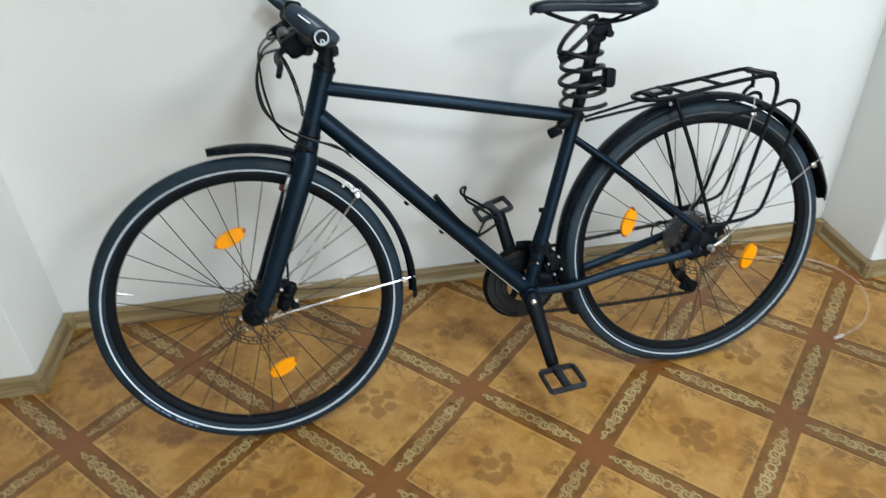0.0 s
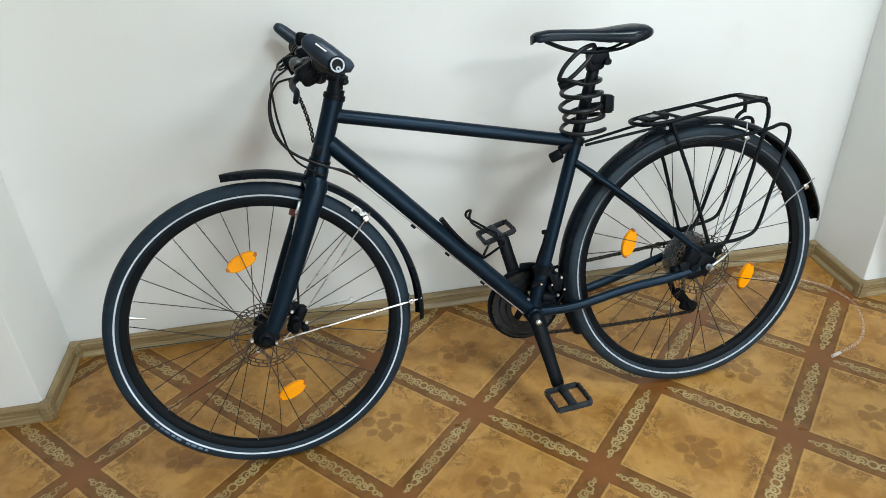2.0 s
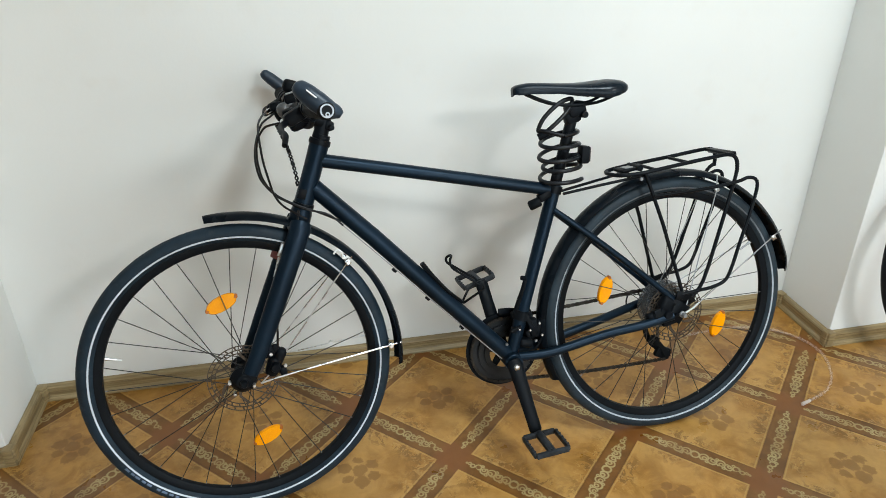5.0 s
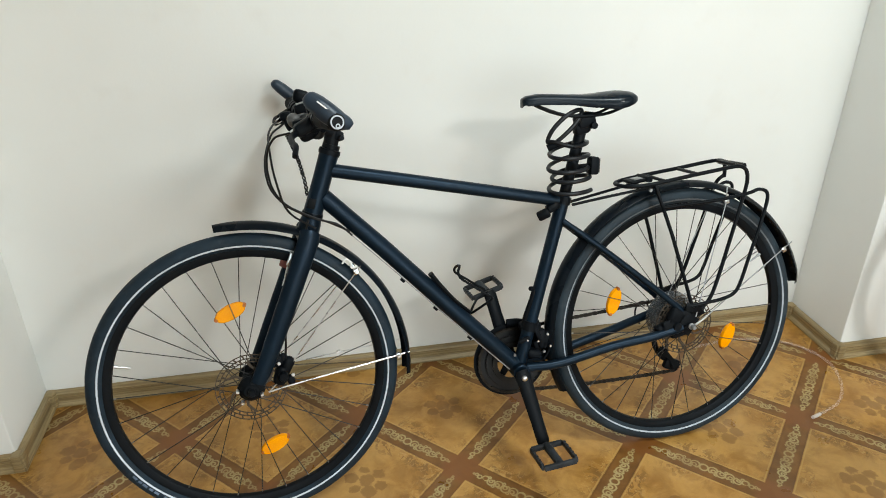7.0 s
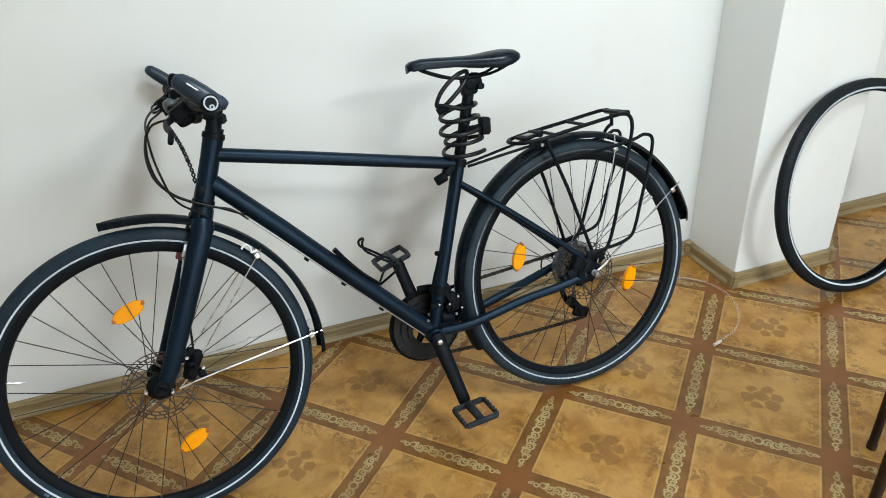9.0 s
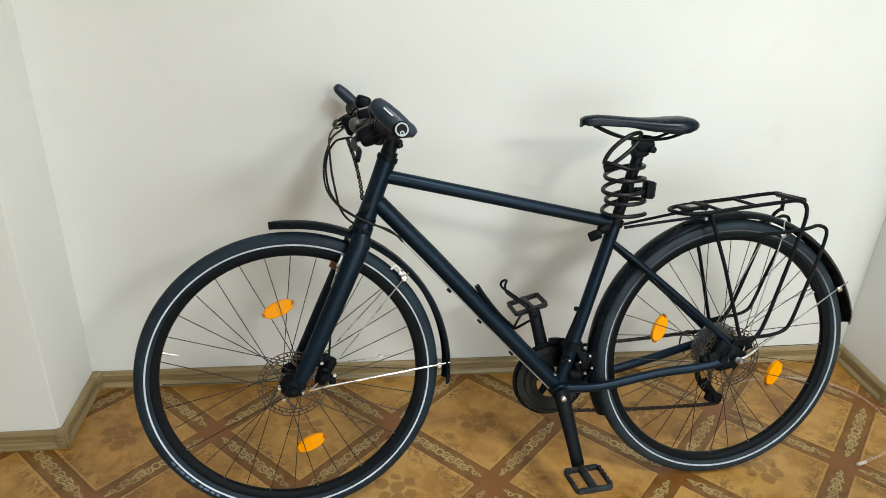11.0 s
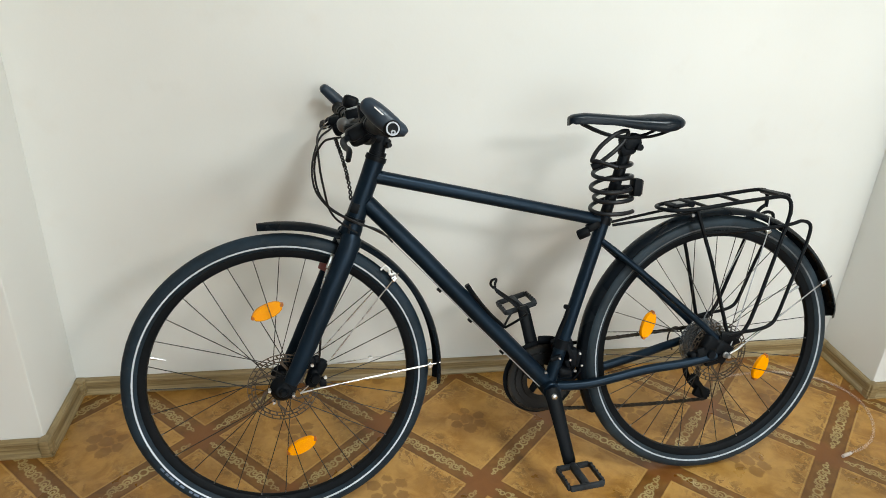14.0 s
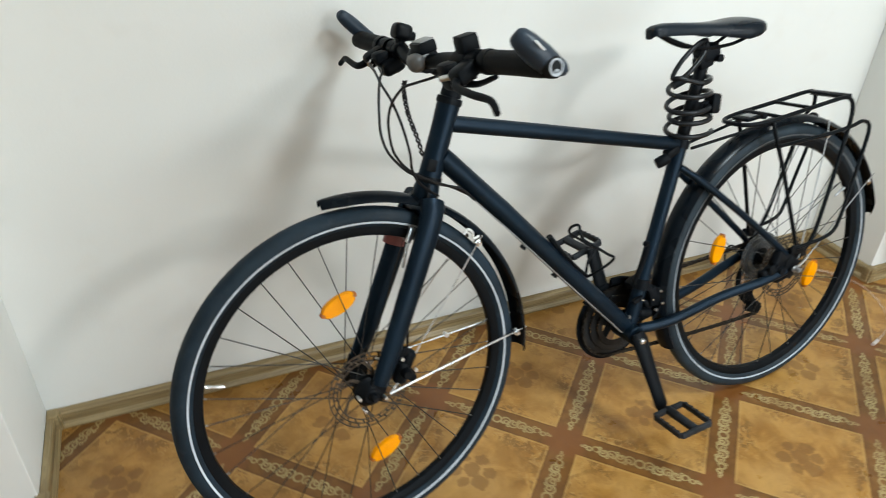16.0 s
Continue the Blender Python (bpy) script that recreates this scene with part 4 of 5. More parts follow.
def saddle_shape():
    """A padded shell: narrow nose, wide tail, rounded top and thin skirt."""
    cols = [(0.6545, 0.9290, 0.008, 0.003), (0.6565, 0.9325, 0.013, 0.006), (0.660, 0.9350, 0.017, 0.011), (0.666, 0.938, 0.020, 0.019), (0.692, 0.941, 0.022, 0.021), (0.730, 0.939, 0.025, 0.021), (0.768, 0.936, 0.031, 0.020), (0.805, 0.934, 0.041, 0.023),
            (0.840, 0.935, 0.052, 0.030), (0.873, 0.937, 0.062, 0.037), (0.898, 0.938, 0.066, 0.033), (0.916, 0.935, 0.060, 0.024), (0.929, 0.928, 0.044, 0.013)]
    n, verts, faces = 18, [], []
    for x, y, w, h in cols:
        for k in range(n):
            a = math.pi * (1.0 - k / (n - 1) * 1.0)
            z = w * math.copysign(abs(math.cos(a)) ** 0.8, math.cos(a))
            rise = abs(math.sin(a)) ** 0.55
            verts.append((x, y + 0.007 - h * (1 - rise), z))
    m = len(cols)
    for i in range(m - 1):
        for k in range(n - 1):
            faces.append((i * n + k, i * n + k + 1, (i + 1) * n + k + 1, (i + 1) * n + k))
    base = len(verts)
    for i in range(m):
        x, y, w, h = cols[i]
        for k in range(n):
            q = Vector(verts[i * n + k])
            verts.append((x, min(q.y - 0.004, y - 0.010), q.z * 0.93))
    for i in range(m - 1):
        for k in range(n - 1):
            faces.append((base + i * n + k, base + (i + 1) * n + k, base + (i + 1) * n + k + 1, base + i * n + k + 1))
        faces.append((i * n, (i + 1) * n, base + (i + 1) * n, base + i * n))
        faces.append((i * n + n - 1, base + i * n + n - 1, base + (i + 1) * n + n - 1, (i + 1) * n + n - 1))
    for i in (0, m - 1):
        for k in range(n - 1):
            faces.append((i * n + k, i * n + k + 1, base + i * n + k + 1, base + i * n + k))
    return verts, faces


saddle = part("saddle", saddle_shape(), LEATHER, bike, "black vinyl saddle with a rounded tail", 55)
for s in (1, -1):
    part("saddle_rail", tube(smooth_path([(0.690, 0.922, s * 0.008), (0.735, 0.903, s * 0.015), (0.780, 0.892, s * 0.021), (0.845, 0.892, s * 0.022), (0.880, 0.900, s * 0.028), (0.915, 0.915, s * 0.036)], 5), 0.0036, 8), BLACK, saddle)

# lamps on the bicycle
tail = part("rear_lamp", block((0.830, 0.772, 0.008), (0.021, 0.042, 0.032), (0, 0, -4), bevel=0.18), PLASTIC, bike, "small black rear lamp on the seat post")
part("lamp_bracket", join(lathe([(0.0142, -0.010), (0.0185, -0.010), (0.0185, 0.010), (0.0142, 0.010)], (0.785, 0.770, 0), SEAT_TOP - BB, 20, True), block((0.815, 0.770, 0.004), (0.034, 0.014, 0.012))), PLASTIC, tail)
part("lens", block((0.8412, 0.772, 0.008), (0.004, 0.034, 0.027), (0, 0, -4)), RED, tail, "dark red lens")
holder = part("lock_holder", join(lathe([(0.0, -0.015), (0.010, -0.015), (0.0122, -0.012), (0.0122, 0.012), (0.010, 0.015), (0.0, 0.015)], (0.703, 0.663, 0.004), (1.0, 0.5, 0.4), 18),
                                  block((0.727, 0.680, 0.004), (0.034, 0.020, 0.024), (0, 0, 25), bevel=0.3)), PLASTIC, bike, "black plastic lock holder under the top tube")

# cranks, chain rings and pedals
crankset = part("crankset", lathe([(0.0, -0.078), (0.013, -0.078), (0.014, -0.060), (0.009, -0.058), (0.009, 0.036), (0.014, 0.038), (0.013, 0.050), (0.0, 0.050)], BB, Z, 20), BLACK, bike, "black triple crankset")
for r, z in ((0.100, -0.064), (0.086, -0.056), (0.070, -0.049), (0.054, -0.042)):
    deep = 0.026 if r > 0.095 else (0.018 if r > 0.06 else 0.012)
    prof = [(r - deep, z - 0.0012), (r, z - 0.0012), (r, z + 0.0012), (r - deep, z + 0.0012)]
    ring = lathe(prof, BB, Z, 64, True)
    if r < 0.095:
        ring = join(ring, *[block(polar(BB, r + 0.0008, 360 * i / 40, z), (0.0034, 0.0046, 0.0022), (0, 0, 360 * i / 40), bevel=0) for i in range(40)])
    part("chain_guard" if r > 0.095 else "chain_ring", ring, PLASTIC if r > 0.095 else (INNER if 0.05 < r < 0.06 else RINGM), crankset, "black plastic chain guard ring" if r > 0.095 else "")
for i in range(5):
    part("spider_arm", tube([polar(BB, 0.012, 72 * i + 20, -0.060), polar(BB, 0.060, 72 * i + 20, -0.058), polar(BB, 0.082, 72 * i + 20, -0.058)], [0.012, 0.008, 0.007], 8, squash=(Z, 0.45)), BLACK, crankset)
    part("ring_bolt", lathe([(0.0, 0.004), (0.004, 0.004), (0.0045, 0.0)], polar(BB, 0.066, 72 * i + 20, -0.056), Z, 8), NIPPLE, crankset)
NEAR_PEDAL, FAR_PEDAL = Vector((0.656, 0.110, 0.108)), Vector((0.5845, 0.447, -0.094))
for p, s in ((NEAR_PEDAL, 1), (FAR_PEDAL, -1)):
    a = BB + Vector((-0.002, -0.003, 0.048)) if s > 0 else BB + Vector((0, 0, -0.068))
    b = p + Vector((0, 0, -s * 0.012))
    part("crank_arm", tube([a - (b - a) * 0.10, a, a.lerp(b, 0.3), a.lerp(b, 0.7), b, b + (b - a) * 0.075], [0.0150, 0.0205, 0.0185, 0.0165, 0.0165, 0.0120], 14, squash=(Z, 0.5)), BLACK, crankset)
part("crank_bolt", join(lathe([(0.0, 0.0625), (0.005, 0.0625), (0.007, 0.061), (0.0085, 0.055), (0.0, 0.055)], BB + Vector((-0.002, -0.003, 0)), Z, 14)), STEEL, crankset, "bright steel crank bolt")


def platform_pedal(p, s, turn):
    """A cage pedal: a frame round a spindle body."""
    q = Matrix.Translation(p) @ Matrix.Rotation(radians(turn), 4, "Z")
    zc = s * 0.058
    shape = join(block((0.042, 0, zc), (0.008, 0.014, 0.086), bevel=0.3), block((-0.042, 0, zc), (0.008, 0.014, 0.086), bevel=0.3),
                 block((0, 0, s * 0.013), (0.082, 0.014, 0.010), bevel=0.3), block((0, 0, s * 0.103), (0.082, 0.014, 0.009), bevel=0.3),
                 *[block((x, 0.0076, zc + z), (0.007, 0.003, 0.005), bevel=0.2) for x in (0.042, -0.042) for z in (-0.034, -0.017, 0.0, 0.017, 0.034)])
    body = join(lathe([(0.010, s * 0.010), (0.011, s * 0.030), (0.009, s * 0.070), (0.010, s * 0.100)], (0, 0, 0), Z, 14), block((0, 0, zc), (0.020, 0.012, 0.086), bevel=0.3))
    return moved(shape, lambda v: q @ v), moved(body, lambda v: q @ v)


for p, s, turn in ((NEAR_PEDAL, 1, 4), (FAR_PEDAL, -1, 16)):
    cage, body = platform_pedal(p, s, turn)
    pedal = part("pedal", cage, PEDALC, crankset, "black plastic cage pedal")
    part("pedal_spindle", body, PEDALC, pedal)

# chain and gears
def chain_run(a, b, sag):
    a, b = Vector(a), Vector(b)
    n = int((b - a).length / 0.0127)
    shapes = []
    for i in range(n):
        t0, t1 = i / n, (i + 1) / n
        p0, p1 = a.lerp(b, t0) - Vector((0, sag * 4 * t0 * (1 - t0), 0)), a.lerp(b, t1) - Vector((0, sag * 4 * t1 * (1 - t1), 0))
        ang = math.degrees(math.atan2(p1.y - p0.y, p1.x - p0.x))
        z = 0.0032 if i % 2 else 0.0020
        for s in (1, -1):
            shapes.append(block((p0 + p1) / 2 + Vector((0, 0, s * z)), (0.0110, 0.0078, 0.0011), (0, 0, ang), bevel=0))
        shapes.append(lathe([(0.0, -0.004), (0.0028, -0.004), (0.0028, 0.004), (0.0, 0.004)], p0, Z, 6))
    return join(*shapes)


JOCKEY_T, JOCKEY_B = Vector((1.066, 0.232, -0.050)), Vector((1.103, 0.184, -0.050))
arc = [polar(BB, 0.088, a, -0.054) for a in range(78, 285, 10)]
wrap = [polar(REAR, 0.040, a, -0.045) for a in range(92, -100, -16)]
part("chain", join(chain_run(polar(BB, 0.088, 84, -0.054), polar(REAR, 0.040, 96, -0.045), 0.002), chain_run(polar(BB, 0.088, 278, -0.054), JOCKEY_B - Vector((0.0, 0.014, 0)), 0.006),
                   *[chain_run(arc[i], arc[i + 1], 0) for i in range(len(arc) - 1)], *[chain_run(wrap[i], wrap[i + 1], 0) for i in range(len(wrap) - 1)],
                   chain_run(wrap[-1], JOCKEY_T + Vector((0.012, 0, 0)), 0), chain_run(JOCKEY_T, JOCKEY_B, 0)), CHAIN, bike, "oily bicycle chain")
cassette = part("cassette", lathe([(0.0, -0.056), (0.016, -0.056), (0.018, -0.020), (0.0, -0.020)], REAR, Z, 24), BLACK, rear_wheel, "stack of steel gear sprockets")
for i, r in enumerate((0.024, 0.027, 0.030, 0.034, 0.039, 0.044, 0.050, 0.055)):
    z = -0.055 + i * 0.0045
    part("sprocket", join(lathe([(r - 0.012, z - 0.0008), (r, z - 0.0008), (r, z + 0.0008), (r - 0.012, z + 0.0008)], REAR, Z, 40, True),
                          *[block(polar(REAR, r + 0.0015, 360 * k / 24, z), (0.005, 0.004, 0.0016), (0, 0, 360 * k / 24), bevel=0) for k in range(24)]), COG, rear_wheel)
part("spoke_protector", lathe([(0.028, -0.0215), (0.066, -0.0245), (0.068, -0.0235), (0.066, -0.0225), (0.028, -0.0195)], REAR, Z, 48, True), DISC, rear_wheel, "clear plastic spoke protector disc")
mech = part("rear_derailleur", join(tube(smooth_path([(1.074, 0.322, -0.070), (1.056, 0.290, -0.074), (1.052, 0.252, -0.072), (1.066, 0.218, -0.066), (1.088, 0.198, -0.060)], 4), [0.0085, 0.0080], 10, squash=(Z, 0.7)),
                                    block((1.096, 0.188, -0.056), (0.046, 0.034, 0.018), (0, 0, -24), bevel=0.35)), PLASTIC, bike, "black rear derailleur with two jockey wheels")
for z in (-0.046, -0.062):
    part("cage_plate", tube([JOCKEY_T + Vector((0, 0, z + 0.052)), (JOCKEY_T + JOCKEY_B) / 2 + Vector((0.004, 0, z + 0.054)), JOCKEY_B + Vector((0, 0, z + 0.056))], [0.010, 0.006, 0.011], 12, squash=(Z, 0.12)), BLACK, mech)
for p in (JOCKEY_T, JOCKEY_B):
    part("jockey_wheel", join(lathe([(0.0, -0.0035), (0.0130, -0.0035), (0.0140, 0.0), (0.0130, 0.0035), (0.0, 0.0035)], p, Z, 22), *[block(polar(p, 0.0148, 30 * k, 0) + Vector((0, 0, p.z)), (0.005, 0.004, 0.003), (0, 0, 30 * k), bevel=0) for k in range(12)]), PLASTIC, mech)
part("gear_hose", tube(smooth_path([(1.000, 0.318, -0.060), (0.988, 0.345, -0.066), (1.000, 0.372, -0.072), (1.022, 0.374, -0.074), (1.038, 0.350, -0.072)], 6), 0.0024, 8), CABLE, mech)
rear_cal = part("rear_brake_caliper", join(block((1.012, 0.342, 0.052), (0.056, 0.034, 0.026), (0, 0, 12), bevel=0.3, segments=3), block((1.040, 0.374, 0.060), (0.052, 0.044, 0.026), (0, 0, -30), bevel=0.4, segments=3), block((1.082, 0.384, 0.064), (0.044, 0.038, 0.018), (0, 0, 14), bevel=0.42, segments=3), block((1.030, 0.352, 0.056), (0.070, 0.030, 0.028), (0, 0, 16), bevel=0.3), block((1.052, 0.372, 0.058), (0.040, 0.030, 0.026), (0, 0, -34), bevel=0.28),
                                           block((1.044, 0.336, 0.060), (0.048, 0.034, 0.022), (0, 0, 12), bevel=0.35), tube(smooth_path([(1.020, 0.360, 0.058), (1.004, 0.352, 0.056), (0.985, 0.334, 0.058), (0.950, 0.318, 0.056)], 4), 0.0032, 8),
                                           lathe([(0.0, 0.012), (0.010, 0.012), (0.012, 0.009), (0.012, 0.0)], (1.034, 0.350, 0.066), Z, 14)), PLASTIC, bike, "black rear disc brake caliper")
part("bolt", lathe([(0.0, 0.004), (0.004, 0.004), (0.0045, 0.0)], (1.018, 0.366, 0.070), Z, 8), BLACK, rear_cal)
part("bolt", lathe([(0.0, 0.004), (0.004, 0.004), (0.0045, 0.0)], (1.056, 0.350, 0.076), Z, 8), BLACK, rear_cal)
part("axle_nut", join(lathe([(0.0, 0.096), (0.0045, 0.096), (0.0058, 0.093), (0.0058, 0.084), (0.0085, 0.082), (0.0085, 0.079), (0.0, 0.079)], REAR + Vector((0.004, 0.003, 0)), Z, 12)), STAYM, rear_wheel)
part("front_derailleur", join(block((0.668, 0.372, -0.020), (0.052, 0.034, 0.040), (0, 0, 18), bevel=0.25), tube(smooth_path([polar(BB, 0.106, a, -0.056) for a in (50, 65, 80, 95)], 3), 0.010, 8, squash=(Z, 0.5)),
                              lathe([(0.0168, -0.012), (0.021, -0.012), (0.021, 0.012), (0.0168, 0.012)], BB.lerp(SEAT_TOP, 0.26), SEAT_TOP - BB, 20, True), block((0.690, 0.346, 0.004), (0.026, 0.050, 0.026), (0, 0, 10), bevel=0.3), block((0.672, 0.338, -0.020), (0.040, 0.046, 0.020), (0, 0, -12), bevel=0.35)), PLASTIC, bike,
     "black front derailleur on the seat tube")
for p in ((0.690, 0.316, 0.020), (0.612, 0.318, 0.021)):
    part("bolt", lathe([(0.0, 0.005), (0.0035, 0.005), (0.004, 0.0)], p, Z, 8), NIPPLE, bike_frame)
link = part("derailleur_link", join(block((0.676, 0.366, 0.014), (0.012, 0.040, 0.010), (0, 0, 24), bevel=0.25), block((0.700, 0.344, 0.012), (0.012, 0.044, 0.010), (0, 0, -14), bevel=0.25),
                                     block((0.640, 0.352, 0.016), (0.030, 0.010, 0.012), (0, 0, 20), bevel=0.3), tube(smooth_path([(0.702, 0.366, 0.010), (0.712, 0.342, 0.014), (0.704, 0.310, 0.016), (0.690, 0.290, 0.014)], 4), 0.0028, 8)), PLASTIC, bike_frame, "black link and cable of the front derailleur")
for p in ((0.672, 0.350, 0.030), (0.700, 0.362, 0.024), (0.646, 0.354, 0.026), (0.706, 0.330, 0.024)):
    part("rivet", lathe([(0.0, 0.004), (0.0026, 0.004), (0.0032, 0.0)], p, Z, 8), STEEL, link)
part("stand_clamp", join(block((0.668, 0.308, 0.002), (0.040, 0.024, 0.034), (0, 0, -14), bevel=0.42, segments=3), block((0.682, 0.326, -0.004), (0.024, 0.034, 0.026), (0, 0, 20), bevel=0.4)), PLASTIC, bike_frame)
guide = part("cable_guide", tube(smooth_path([BB.lerp(SEAT_TOP, 0.46) + Vector((-0.0130, 0.006, 0.004)), BB.lerp(SEAT_TOP, 0.40) + Vector((-0.0135, 0.006, 0.004)), BB.lerp(SEAT_TOP, 0.32) + Vector((-0.0155, 0.006, 0.002)), BB.lerp(SEAT_TOP, 0.25) + Vector((-0.0150, 0.006, 0.0))], 4), [0.0062, 0.0075], 10), PLASTIC, bike_frame, "black plastic guide along the seat tube")
part("guide_screw", lathe([(0.0, -0.007), (0.0058, -0.007), (0.0066, 0.0), (0.0058, 0.008), (0.0, 0.009)], BB.lerp(SEAT_TOP, 0.465) + Vector((-0.0185, 0.007, 0.004)), (-0.9, 0.3, 0.3), 10), PLASTIC, guide)

# bottle cage
cage = part("bottle_cage", tube(smooth_path([(0.414, 0.548, 0.0), (0.436, 0.516, 0.004), (0.470, 0.474, 0.006), (0.508, 0.437, 0.0)], 5), [0.0065, 0.0048], 8, squash=(Z, 1.6)), BLACK, bike, "black wire bottle cage")
for s in (1, -1):
    part("cage_wire", tube(smooth_path([(0.510, 0.436, s * 0.004), (0.532, 0.458, s * 0.026), (0.556, 0.478, s * 0.034), (0.536, 0.494, s * 0.036), (0.504, 0.518, s * 0.032), (0.482, 0.535, s * 0.026), (0.479, 0.549, s * 0.018),
                                        (0.485, 0.557, s * 0.007), (0.487, 0.558, 0.0)], 5), 0.0031, 8), BLACK, cage)

# handlebar, stem, grips and controls
BAR_C, NEAR_END, FAR_END = Vector((0.157, 0.932, 0.004)), Vector((0.1975, 0.937, 0.343)), Vector((0.138, 0.955, -0.288))
near_bend, far_bend = BAR_C.lerp(NEAR_END, 0.30), BAR_C.lerp(FAR_END, 0.34)
bar_path = smooth_path([FAR_END, far_bend + Vector((0, 0.002, 0)), BAR_C + Vector((-0.008, -0.004, -0.04)), BAR_C + Vector((0.002, -0.004, 0.04)), near_bend, NEAR_END], 7)
bar = part("handlebar", tube(bar_path, 0.0125, 14), BLACK, bike, "black flat handlebar")
stem = part("stem", join(rod((0.203, 0.852, 0), (0.217, 0.900, 0), 0.0165, 20), tube([(0.216, 0.896, 0), (0.186, 0.914, 0.002), (0.157, 0.932, 0.004)], [0.020, 0.0165, 0.018], 16), lathe([(0.0, -0.024), (0.019, -0.024), (0.020, 0.0), (0.019, 0.024), (0.0, 0.024)], BAR_C, (0.1, 0, 1), 20)), BLACK, bike, "black stem")
part("stem_cap", lathe([(0.0, 0.012), (0.013, 0.012), (0.0165, 0.008), (0.0165, 0.0), (0.0, 0.0)], (0.217, 0.900, 0), axis_head, 20), BLACK, stem)
part("stem_bolt", join(lathe([(0.0, 0.036), (0.0050, 0.036), (0.0062, 0.033), (0.0062, -0.026), (0.0, -0.026)], (0.2310, 0.8835, 0.0), Z, 12), block((0.227, 0.886, 0.0), (0.020, 0.022, 0.034), (0, 0, -20), bevel=0.3)), BLACK, stem)
part("spacer", lathe([(0.0, 0.0), (0.0195, 0.0), (0.0195, 0.010), (0.0, 0.010)], HEAD_TOP + axis_head * 0.013, axis_head, 20), BLACK, stem)


def bar_at(z):
    """The point of the handlebar at a distance z from the plane of the wheels."""
    for p, q in zip(bar_path, bar_path[1:]):
        if p.z <= z <= q.z:
            return p.lerp(q, (z - p.z) / (q.z - p.z))
    return bar_path[-1]


def bar_horn(end, s, size, girth):
    """A short thick horn across the bar end, pointed at its rear."""
    k = [(0.028, -0.012, 0.004, 0.006), (0.020, -0.006, 0.003, 0.0125), (0.006, 0.000, 0.002, 0.0175), (-0.014, 0.018, 0.0, 0.0185), (-0.034, 0.036, -0.003, 0.0175), (-0.050, 0.050, -0.007, 0.0145), (-0.056, 0.056, -0.009, 0.008)]
    path = smooth_path([end + Vector((x * (size if x < 0 else 1.0), y * (size if y > 0 else 1.0), s * z)) for x, y, z, r in k], 3)
    rad = [k[min(i // 3, 6)][3] + (k[min(i // 3 + 1, 6)][3] - k[min(i // 3, 6)][3]) * (i % 3) / 3 for i in range(len(path))]
    return tube(path, [r * girth for r in rad], 18)


